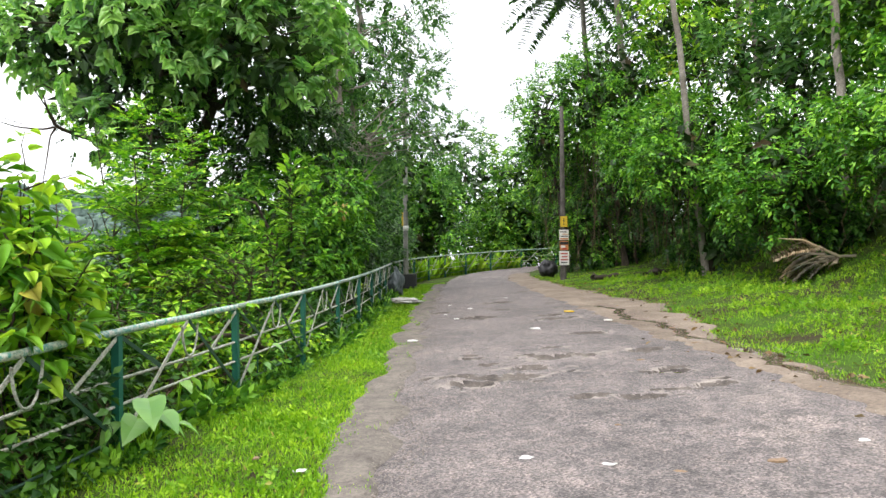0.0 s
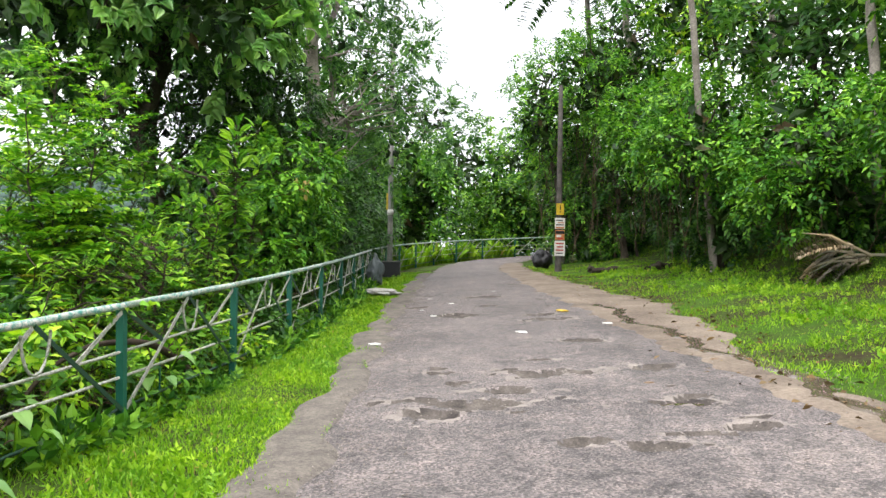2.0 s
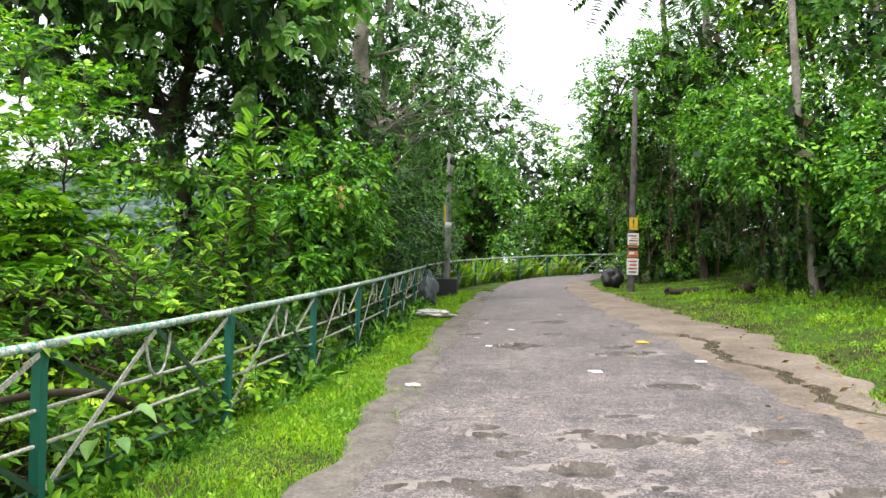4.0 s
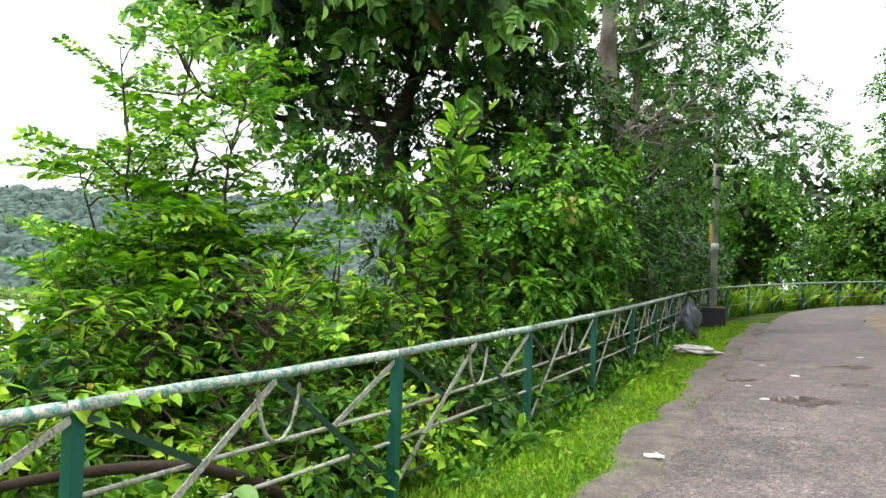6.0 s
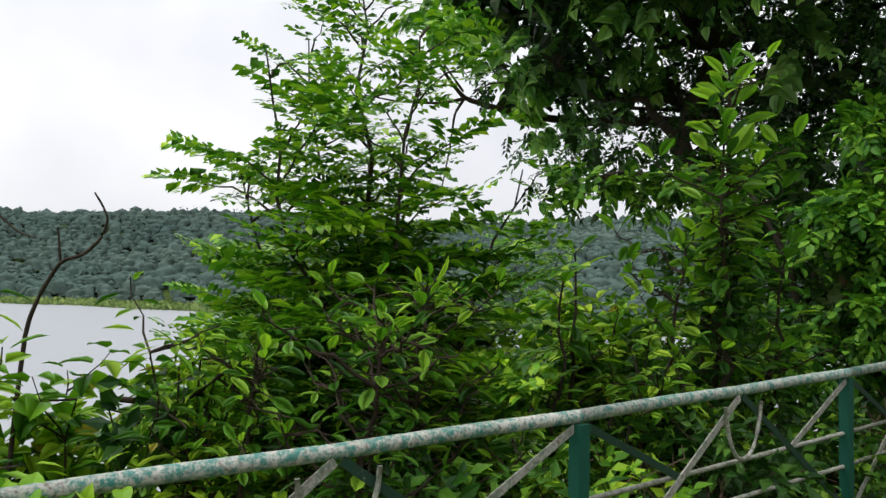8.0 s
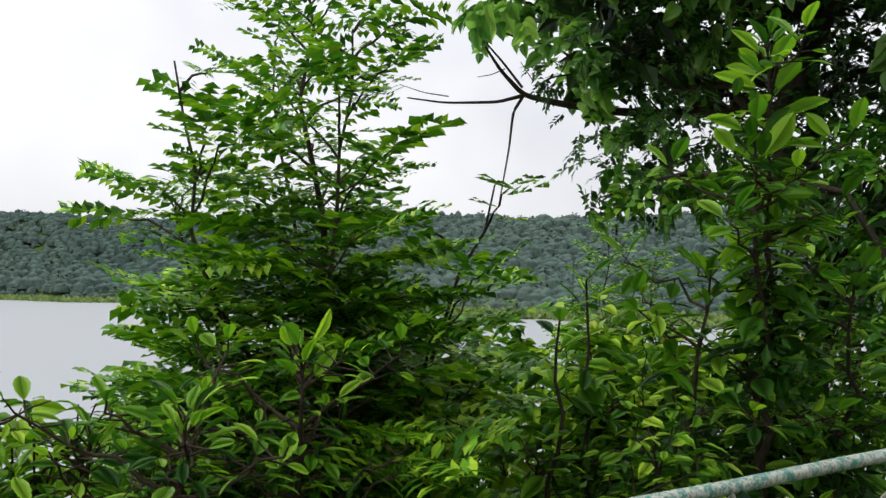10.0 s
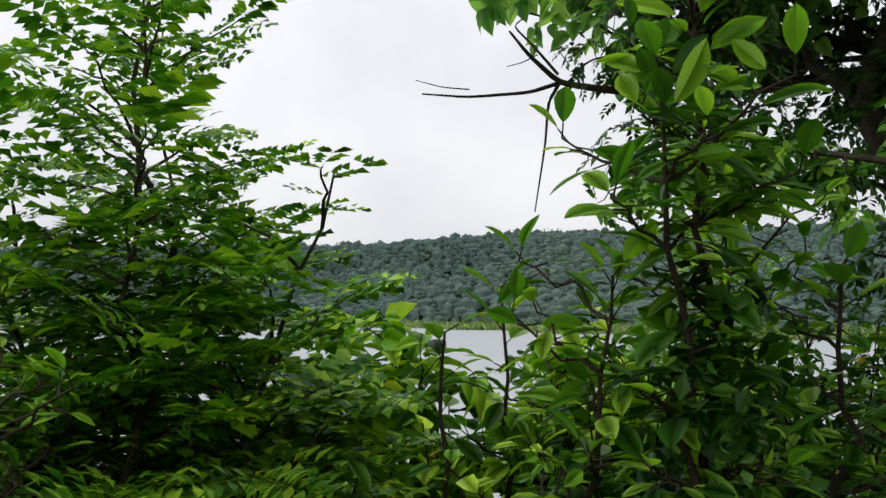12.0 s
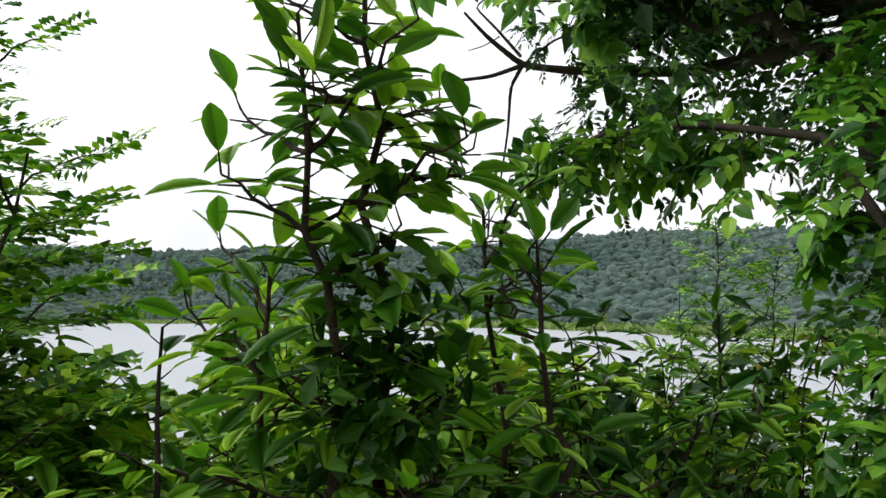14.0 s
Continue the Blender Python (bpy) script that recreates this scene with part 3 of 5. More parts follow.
# ---- far shore ----
def far_forest():
    rng = np.random.default_rng(11)
    n = 15500
    th = rng.uniform(16, 116, n)
    s = 6 + 255 * rng.random(n) ** 0.9
    d = shore(th) + s
    x, y = -d * np.sin(np.radians(th)), 10 + d * np.cos(np.radians(th))
    z = land(x, y)
    h = rng.uniform(1.9, 4.3, n) * np.where(s < 18, 0.6, 1) * np.where(rng.random(n) < 0.10, 1.5, 1)
    r = np.minimum(h, 3.8) * rng.uniform(0.5, 0.95, n)
    soup = Soup()
    kind = rng.integers(0, len(FAR_CROWNS), n)
    for k, crown in enumerate(FAR_CROWNS):
        m = np.nonzero(kind == k)[0]
        a = rng.uniform(0, 2 * np.pi, len(m))
        v, f = crown
        c, s_ = np.cos(a)[:, None], np.sin(a)[:, None]
        px = x[m][:, None] + r[m][:, None] * (c * v[None, :, 0] - s_ * v[None, :, 1])
        py = y[m][:, None] + r[m][:, None] * (s_ * v[None, :, 0] + c * v[None, :, 1])
        pz = z[m][:, None] + h[m][:, None] * (0.48 + 0.52 * v[None, :, 2])
        soup.add(np.stack([px, py, pz], -1).reshape(-1, 3), (f[None] + (np.arange(len(m)) * len(v))[:, None, None]).reshape(-1, 3))
    tall = rng.permutation(n)[:1600]
    q = np.repeat(tall, 10)
    dr = unit(rng.normal(size=(len(q), 3)) + np.array([0, 0, 0.5]))
    o = np.stack([x, y, z + h * 0.75], -1)[q] + dr * np.stack([r, r, h * 0.45], -1)[q]
    soup.scatter(FAR_TUFT, o, rng.normal(size=o.shape), dr + np.array([0, 0, 0.4]), r[q] * rng.uniform(0.3, 0.55, len(q)))
    tagged(put("far_woods", soup.mesh("far_woods", M_LEAF_HAZE, True)), "dense green woods on the far lake shore, haze put into the leaf colour", "woods", kind="stuff")


def reed_bank():
    """A pale strip of reeds along the far waterline."""
    rng = np.random.default_rng(12)
    n = 9000
    th = rng.uniform(14, 125, n)
    d = shore(th) + rng.uniform(-10, 8, n) + 4 * np.sin(th * 0.9)
    x, y = -d * np.sin(np.radians(th)), 10 + d * np.cos(np.radians(th))
    p = np.stack([x, y, np.maximum(land(x, y), LAKE_Z) - 0.05], -1)
    s = Soup()
    s.scatter(LEAF_CLUMP, p, np.array([0, 0, 1.0]) + rng.normal(size=p.shape) * 0.35, rng.normal(size=p.shape) + np.array([0, 0, 0.4]), rng.uniform(0.9, 2.0, n))
    tagged(put("shore_reeds", s.mesh("shore_reeds", M_GRASS_FAR)), "pale green reeds along the far waterline", "reeds", kind="stuff")


far_forest()
reed_bank()

# ---- plants behind the fence ----
plant("broadleaf_tree", (-5.0, 17.9), [(-5.9, 15.7, 6.0, 1.5, 1.6, 1.2), (-4.3, 16.8, 6.8, 2.3, 2.4, 1.7), (-3.4, 15.8, 5.5, 1.4, 1.5, 1.1), (-6.8, 16.8, 5.6, 1.6, 1.8, 1.4), (-5.4, 17.4, 8.6, 2.4, 2.4, 1.6), (-8.1, 16.9, 6.3, 1.3, 1.4, 1.0)],
      "tall broadleaf tree with large heart-shaped leaves above the fence", "tree", 125, 10, SPRAY_BROAD, 0.40, M_LEAF_TEAK, 21, 0.6, 0.19, 40, top=(-5.2, 17.2, 8.6), droop=0.35, up=0.9, core=330, core_size=0.36, loose=0.35, smooth_leaf=True)
plant("understory_tree", (-5.6, 18.4), [(-6.2, 17.6, 4.4, 1.4, 1.4, 0.8), (-4.7, 17.9, 3.0, 1.1, 1.1, 1.4), (-6.4, 16.2, 4.5, 1.1, 1.0, 0.7), (-4.2, 18.4, 4.4, 1.6, 1.6, 1.2), (-4.1, 17.9, 6.0, 1.8, 1.5, 1.1), (-3.2, 18.6, 4.6, 1.2, 1.4, 1.3), (-5.5, 15.9, 3.0, 0.8, 0.6, 0.5), (-5.0, 18.4, 1.5, 1.1, 1.1, 1.2)],
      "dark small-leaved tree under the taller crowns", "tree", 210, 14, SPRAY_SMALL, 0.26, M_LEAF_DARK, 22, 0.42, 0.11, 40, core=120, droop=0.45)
plant("vine_shrub", (-3.0, 16.6), [(-2.6, 15.9, 1.7, 0.6, 0.8, 1.0), (-3.1, 16.9, 2.5, 0.9, 1.2, 1.0), (-2.5, 17.2, 2.0, 0.7, 1.5, 1.0), (-3.3, 16.7, 1.1, 0.8, 1.0, 1.2), (-2.4, 18.6, 1.6, 0.6, 1.3, 0.9), (-2.2, 16.4, 2.9, 0.6, 0.9, 0.6)],
      "dense vine-covered shrub leaning over the fence", "shrub", 225, 14, SPRAY_MOUND, 0.19, M_LEAF_VINE, 23, 0.32, 0.05, 30, droop=0.45, up=0.9, inner=0.82, core=260, core_size=0.2)
plant("vine_thicket", (-3.4, 19.8), [(-3.2, 19.6, 1.6, 1.3, 1.6, 1.6), (-3.7, 20.6, 4.3, 1.8, 2.0, 1.2), (-3.0, 22.6, 2.2, 1.2, 2.2, 2.2), (-2.8, 25.5, 2.0, 1.1, 2.4, 2.0), (-2.7, 29.0, 2.2, 1.0, 2.6, 1.9), (-2.6, 32.5, 2.3, 1.2, 2.4, 1.8)],
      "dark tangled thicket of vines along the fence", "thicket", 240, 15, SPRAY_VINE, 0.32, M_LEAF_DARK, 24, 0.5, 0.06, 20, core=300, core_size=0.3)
plant("tall_tree", (-2.95, 22.0), [(-2.6, 23.2, 7.6, 1.7, 1.9, 1.6), (-1.7, 24.5, 5.9, 1.5, 2.0, 1.5), (-0.9, 26.0, 4.6, 1.3, 1.8, 1.2), (-3.9, 23.4, 9.8, 1.7, 2.0, 2.0), (-0.9, 26.6, 7.4, 1.2, 1.6, 1.0), (-1.6, 25.2, 9.6, 1.6, 1.8, 1.8), (0.35, 26.7, 5.3, 1.1, 1.5, 0.8)],
      "tall grey-trunked tree with a lacy small-leaved crown", "tree", 200, 14, SPRAY_SMALL, 0.34, M_LEAF_COOL, 25, 0.6, 0.24, 60, bark=M_BARK_GREY, top=(-3.1, 22.1, 12.5), core=40, twig=0.12)
tagged(plant("slim_tree", (-2.75, 23.6), [(-2.6, 24.6, 11.0, 1.6, 1.6, 1.6)], "slim grey-trunked tree beside a taller one", "tree", 24, 12, SPRAY_SMALL, 0.32, M_LEAF_COOL, 28, 0.6, 0.14, 12, bark=M_BARK_GREY, top=(-2.5, 23.9, 11.5), core=30, twig=0.25))


def feathery_tree(base, tops, seed, wide=1.0, low=0.3, thick=0.05):
    """Several slim leaders with tiers of level boughs, flat feathery leaves along both sides of each bough."""
    rng = np.random.default_rng(seed)
    root = np.array([base[0], base[1], float(rough_land(*base)) - 0.08])
    ob = thing("feathery_tree", root, "young feathery-leaved tree with layered fronds behind the fence", "tree")
    wood, leaf = Soup(), Soup()
    for j, top in enumerate(tops):
        stem = bend(root, top, rng, 0.02, 14)
        wood.tube(stem, np.linspace(thick if j == 0 else thick * 0.6, 0.005, 14), 7)
        height = top[2] - root[2]
        h, turn = low, rng.uniform(0, 6.28)
        while h < 1.0:
            s = np.array([np.interp(h, np.linspace(0, 1, 14), stem[:, i]) for i in range(3)])
            for k in range(3 if h < 0.62 else 2):
                if h > 0.8 and j >= 2 and rng.random() < 0.5:
                    continue
                a = turn + 2.1 * k + rng.normal() * 0.35
                reach = (wide * (1 - h) ** 0.6 + 0.20) * rng.uniform(0.5, 1.1)
                rise = rng.uniform(0.05, 0.35) + 0.5 * h * h
                end = s + np.array([math.cos(a) * reach, math.sin(a) * reach, reach * rise])
                path = bend(s, end, rng, 0.03, 7, 0.10)
                wood.tube(path, np.linspace(0.009, 0.003, 7), 4)
                m = max(5, int(reach / (0.048 if h < 0.62 else 0.058)))
                t = np.linspace(0.22, 1.0, m)
                o = np.stack([np.interp(t, np.linspace(0, 1, 7), path[:, i]) for i in range(3)], -1)
                out = unit(end - s)
                side = np.cross(out, [0, 0, 1.0])
                flip = np.where(np.arange(m) % 2, 1.0, -1.0)[:, None]
                ax = out * (0.45 + 0.9 * t[:, None] ** 3) + side * flip * (1 - 0.75 * t[:, None] ** 4) + rng.normal(size=(m, 3)) * 0.10
                leaf.scatter(FRONDS[int(rng.integers(4))], o, ax, np.array([0, 0, 1.0]) + 0.25 * out + rng.normal(size=(m, 3)) * 0.27, rng.uniform(0.24, 0.38, m) * (1.0 if h < 0.8 else 0.75))
            h += (0.13 if h < 0.62 else 0.16) / height * rng.uniform(0.7, 1.4)
            turn += 2.1
    put("trunk", wood.mesh("trunk", M_BARK_DARK, True), ob)
    put("crown", leaf.mesh("crown", M_LEAF_MIMOSA), ob)
    return ob


feathery_tree((-3.8, 11.25), [(-4.06, 11.26, 3.65), (-3.43, 11.24, 3.2), (-4.85, 11.37, 3.5), (-3.97, 10.5, 3.05), (-4.5, 10.65, 2.4), (-3.25, 12.0, 2.45)], 26, 0.92, 0.30)
feathery_tree((-9.0, 18.4), [(-9.05, 18.4, 2.9), (-8.5, 18.9, 2.4), (-9.6, 18.2, 2.3)], 37, 1.0, 0.45, 0.04)


M_LEAF_TALL = leaf_material("leaf_glossy", (0.018, 0.075, 0.010), (0.11, 0.30, 0.025), (0.34, 0.58, 0.06), rough=0.36, trans=0.42, spec=0.28)


def stem_shrub(base, top, seed, leaves=64, size=0.21, branches=7):
    """An upright stem with long oval leaves in a spiral, and leafy side shoots lower down."""
    rng = np.random.default_rng(seed)
    root = np.array([base[0], base[1], float(rough_land(*base)) - 0.08])
    ob = thing("tall_shrub", root, "upright shrub with long glossy oval leaves over the fence", "shrub")
    wood, leaf = Soup(), Soup()
    stem = bend(root, top, rng, 0.012, 14)
    wood.tube(stem, np.linspace(0.032, 0.006, 14), 6)

    def leafy(path, n, ln, f0):
        t = np.linspace(f0, 1.0, n)
        k = np.linspace(0, 1, len(path))
        o = np.stack([np.interp(t, k, path[:, j]) for j in range(3)], -1)
        a = np.arange(n) * 2.3 + rng.uniform(-0.4, 0.4, n)
        d = np.stack([np.cos(a), np.sin(a), rng.uniform(-0.45, 0.5, n) + 1.0 * (t > 0.9)], -1)
        d = unit(d)
        pet = o + d * 0.075
        for p, q in zip(o, pet):
            wood.tube(np.array([p, q]), np.array([0.004, 0.003]), 4)
        leaf.scatter(LEAF_OVATE, pet, d, np.array([0, 0, 1.0]) + rng.normal(size=(n, 3)) * 0.35, ln * rng.uniform(0.6, 1.15, n), 1.0)

    leafy(stem, leaves, size, 0.5)
    for i in range(branches):
        f = rng.uniform(0.3, 0.97)
        s = stem[int(f * 13)]
        a = rng.uniform(0, 6.28)
        ln = rng.uniform(0.2, 0.5)
        b = bend(s, s + np.array([math.cos(a) * ln, math.sin(a) * ln, ln * rng.uniform(0.3, 0.8)]), rng, 0.05, 6)
        wood.tube(b, np.linspace(0.010, 0.004, 6), 5)
        leafy(b, 9, size * 0.85, 0.35)
    put("stem", wood.mesh("stem", M_TWIG, True), ob)
    put("leaves", leaf.mesh("leaves", M_LEAF_TALL, True), ob)
    # Dark leaves round the stem paint the shade in the middle of the shrub
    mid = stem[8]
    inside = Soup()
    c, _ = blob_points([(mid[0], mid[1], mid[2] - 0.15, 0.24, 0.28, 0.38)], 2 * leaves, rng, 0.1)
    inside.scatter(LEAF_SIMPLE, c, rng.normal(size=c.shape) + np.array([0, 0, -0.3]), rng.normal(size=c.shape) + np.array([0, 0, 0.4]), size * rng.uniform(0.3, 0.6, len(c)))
    put("shade_leaves", inside.mesh("shade_leaves", M_LEAF_DARK), ob)
    return ob


stem_shrub((-2.55, 13.35), (-2.46, 13.22, 3.2), 27, 110, 0.21, 24)
stem_shrub((-2.5, 13.2), (-2.38, 13.0, 2.75), 28, 40, 0.22, 7)
stem_shrub((-2.7, 14.0), (-2.3, 13.75, 2.0), 29, 40, 0.2, 9)
stem_shrub((-2.9, 12.8), (-2.6, 12.92, 1.97), 30, 34, 0.2, 8)
stem_shrub((-3.6, 13.0), (-3.48, 12.86, 1.95), 31, 26, 0.2, 5)
stem_shrub((-3.4, 12.4), (-3.3, 12.5, 1.75), 32, 18, 0.2, 3)
stem_shrub((-3.1, 13.9), (-2.95, 13.75, 2.2), 33, 36, 0.2, 8)
stem_shrub((-4.4, 15.7), (-4.35, 15.6, 1.75), 34, 40, 0.2, 10)
stem_shrub((-2.9, 10.8), (-2.68, 10.67, 1.66), 35, 80, 0.13, 20)
stem_shrub((-2.6, 10.1), (-2.35, 10.15, 1.5), 36, 80, 0.13, 20)
stem_shrub((-3.2, 9.9), (-3.1, 10.0, 1.35), 37, 70, 0.13, 16)


def branchy_shrub(base, centre, radii, seed, shoots, size, mat, label, template, twigs=5, droop=0.35, group="shrubs behind the fence"):
    """Arching shoots from one root, each with side twigs, leaves set alternately along the outer part of every shoot."""
    rng = np.random.default_rng(seed)
    root = np.array([base[0], base[1], float(rough_land(*base)) - 0.08])
    ob = thing("bank_shrub", root, label, "shrub", group)
    wood, leaf = Soup(), Soup()

    def leafy(path, n, f0):
        t = np.linspace(f0, 1.0, n)
        k = np.linspace(0, 1, len(path))
        o = np.stack([np.interp(t, k, path[:, j]) for j in range(3)], -1)
        run = unit(path[-1] - path[0])
        a = np.arange(n) * 2.4 + rng.uniform(0, 6.28)
        d = unit(np.stack([np.cos(a), np.sin(a), rng.uniform(-0.7, 0.3, n) * droop / 0.35], -1) + 0.45 * run)
        o = o + d * 0.04
        leaf.scatter(template, o, d, np.array([0, 0, 1.0]) + 0.3 * d + rng.normal(size=(n, 3)) * 0.35, size * rng.uniform(0.55, 1.2, n))

    for i in range(shoots):
        d = unit(rng.normal(size=3) + np.array([0, 0, 0.35])) * rng.uniform(0.55, 1.0) ** 0.5
        tip = np.array(centre) + d * np.array(radii)
        path = bend(root, tip, rng, 0.035, 8, 0.10)
        wood.tube(path, np.linspace(0.018, 0.004, 8), 5)
        leafy(path, 22, 0.35)
        for k in range(twigs):
            s = path[int(rng.integers(4, 8))]
            ln = rng.uniform(0.2, 0.45)
            e = s + unit(rng.normal(size=3) + np.array([0, 0, 0.25])) * ln
            tw = bend(s, e, rng, 0.05, 5)
            wood.tube(tw, np.linspace(0.007, 0.003, 5), 4)
            leafy(tw, 8, 0.25)
    put("stem", wood.mesh("stem", M_TWIG, True), ob)
    put("crown", leaf.mesh("crown", mat, True), ob)
    if label == HEART:
        return ob
    # Core filled with dark leaves: shade between the shoots, given as leaf colour
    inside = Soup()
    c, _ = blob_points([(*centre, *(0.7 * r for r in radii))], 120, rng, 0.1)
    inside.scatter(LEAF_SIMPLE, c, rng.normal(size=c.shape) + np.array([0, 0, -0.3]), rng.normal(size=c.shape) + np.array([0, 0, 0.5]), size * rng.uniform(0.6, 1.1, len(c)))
    put("shade_leaves", inside.mesh("shade_leaves", M_LEAF_DARK), ob)
    return ob


def leaning_tree():
    """A thin trunk bent out towards the water, with a level limb carrying rounded leaves."""
    rng = np.random.default_rng(71)
    g = float(rough_land(-3.25, 16.3)) - 0.08
    ob = thing("leaning_tree", (-3.25, 16.3, g), "thin tree leaning towards the water with rounded leaves", "tree")
    path = np.array([(-3.25, 16.3, g), (-3.2, 16.2, 0.9), (-3.3, 16.05, 2.0), (-3.6, 15.8, 2.7), (-4.1, 15.4, 2.86), (-4.6, 15.0, 2.9), (-5.1, 14.6, 2.75)])
    wood, leaf = Soup(), Soup()
    wood.tube(path, np.linspace(0.05, 0.008, 7), 7)
    put("trunk", wood.mesh("trunk", M_BARK_DARK, True), ob)
    c = []
    for i in range(20):
        f = rng.uniform(3.2, 6.0)
        s = path[int(f)] + (path[min(6, int(f) + 1)] - path[int(f)]) * (f % 1)
        e = s + unit(rng.normal(size=3) * np.array([1, 1, 0.5]) + np.array([-0.2, 0, -0.45])) * rng.uniform(0.15, 0.5)
        tw = Soup()
        tw.tube(bend(s, e, rng, 0.05, 5), np.linspace(0.009, 0.003, 5), 4)
        put("twig", tw.mesh("twig", M_BARK_DARK, True), ob)
        c.append(e)
        c.append(0.5 * (s + e))
    c = np.repeat(np.array(c), 3, 0)
    leaf.scatter(SPRAY_OVATE, c, rng.normal(size=c.shape) + np.array([0, 0, -0.3]), np.array([0, 0, 1.0]) + rng.normal(size=c.shape) * 0.4, rng.uniform(0.18, 0.30, len(c)))
    put("crown", leaf.mesh("crown", M_LEAF_MID), ob)


leaning_tree()
HEART, OVAL = "shrub with broad heart-shaped leaves on the lake bank", "leafy shrub with pointed oval leaves behind the fence"
LEAF_WHORL = leaf_template([(0, 0), (0.25, 0.13), (0.6, 0.17), (1, 0)], 0.12, 0.3)
SMALLISH = leaf_template([(0, 0), (0.3, 0.24), (0.7, 0.2), (1, 0)], 0.12, 0.25)
HEART_LOW = leaf_template([(0, 0), (0.06, 0.26), (0.3, 0.38), (0.65, 0.27), (1, 0)], 0.16, 0.4)
SHRUBS = [((-4.2, 12.1), (-4.2, 12.1, 1.1), (0.45, 0.4, 0.42), 9, 0.19, M_LEAF_BRIGHT, HEART, HEART_LOW), ((-3.9, 13.6), (-3.9, 13.6, 1.2), (0.45, 0.45, 0.42), 11, 0.19, M_LEAF_BRIGHT, HEART, HEART_LOW),
          ((-4.7, 13.95), (-4.7, 13.95, 1.2), (0.5, 0.45, 0.42), 10, 0.19, M_LEAF_BRIGHT, HEART, HEART_LOW),
          ((-2.95, 5.7), (-2.95, 5.6, 1.5), (0.55, 0.6, 0.65), 18, 0.17, M_LEAF_BRIGHT, HEART, HEART_LOW), ((-3.9, 6.6), (-3.9, 6.7, 1.0), (0.6, 0.8, 0.6), 12, 0.18, M_LEAF_BRIGHT, HEART, HEART_LOW),
          ((-3.0, 7.4), (-3.05, 7.4, 0.75), (0.45, 0.7, 0.45), 14, 0.13, M_LEAF_MID, OVAL, SMALLISH), ((-2.7, 8.6), (-2.75, 8.6, 0.65), (0.4, 0.6, 0.45), 14, 0.12, M_LEAF_BRIGHT, OVAL, SMALLISH),
          ((-3.6, 8.5), (-3.6, 8.6, 0.95), (0.5, 0.5, 0.5), 13, 0.15, M_LEAF_BRIGHT, OVAL, SMALLISH), ((-4.7, 9.4), (-4.7, 9.4, 0.85), (0.5, 0.5, 0.55), 12, 0.18, M_LEAF_BRIGHT, HEART, HEART_LOW),
          ((-3.5, 9.7), (-3.5, 9.7, 0.95), (0.45, 0.4, 0.45), 13, 0.15, M_LEAF_BRIGHT, OVAL, LEAF_WHORL), ((-3.6, 10.8), (-3.6, 10.85, 0.8), (0.45, 0.45, 0.5), 12, 0.14, M_LEAF_BRIGHT, OVAL, LEAF_WHORL),
          ((-5.4, 11.0), (-5.35, 11.0, 0.75), (0.65, 0.6, 0.45), 12, 0.2, M_LEAF_BRIGHT, HEART, HEART_LOW), ((-6.4, 11.7), (-6.4, 11.7, 0.6), (0.8, 0.8, 0.5), 12, 0.22, M_LEAF_BRIGHT, HEART, HEART_LOW),
          ((-5.2, 12.2), (-5.25, 12.25, 0.8), (0.45, 0.4, 0.3), 6, 0.22, M_LEAF_BRIGHT, HEART, HEART_LOW), ((-5.0, 13.2), (-5.0, 13.1, 1.05), (0.45, 0.45, 0.4), 7, 0.22, M_LEAF_BRIGHT, HEART, HEART_LOW),
          ((-6.4, 13.1), (-6.45, 13.0, 1.3), (0.8, 0.6, 0.5), 12, 0.22, M_LEAF_BRIGHT, HEART, HEART_LOW), ((-6.6, 14.9), (-6.6, 14.9, 1.0), (0.9, 0.8, 0.5), 12, 0.2, M_LEAF_BRIGHT, HEART, HEART_LOW),
          ((-2.55, 11.0), (-2.5, 11.0, 0.5), (0.3, 0.6, 0.4), 12, 0.11, M_LEAF_MID, OVAL, SMALLISH),
          ((-2.6, 12.4), (-2.55, 12.5, 0.85), (0.35, 0.5, 0.5), 13, 0.12, M_LEAF_BRIGHT, OVAL, SMALLISH), ((-3.2, 13.4), (-3.2, 13.4, 0.95), (0.5, 0.5, 0.5), 14, 0.14, M_LEAF_MID, OVAL, SMALLISH),
          ((-3.0, 14.4), (-3.0, 14.4, 1.1), (0.5, 0.5, 0.5), 13, 0.14, M_LEAF_MID, OVAL, SMALLISH), ((-4.2, 14.4), (-4.2, 14.4, 1.05), (0.6, 0.6, 0.5), 13, 0.17, M_LEAF_BRIGHT, HEART, HEART_LOW),
          ((-4.0, 15.6), (-4.0, 15.6, 1.2), (0.7, 0.6, 0.6), 14, 0.14, M_LEAF_BRIGHT, OVAL, SMALLISH), ((-5.4, 15.6), (-5.4, 15.6, 1.0), (0.7, 0.6, 0.6), 13, 0.15, M_LEAF_MID, OVAL, SMALLISH)]
for i, (base, centre, radii, shoots, size, mat, label, template) in enumerate(SHRUBS):
    branchy_shrub(base, centre, radii, 40 + i, shoots, size, mat, label, template)
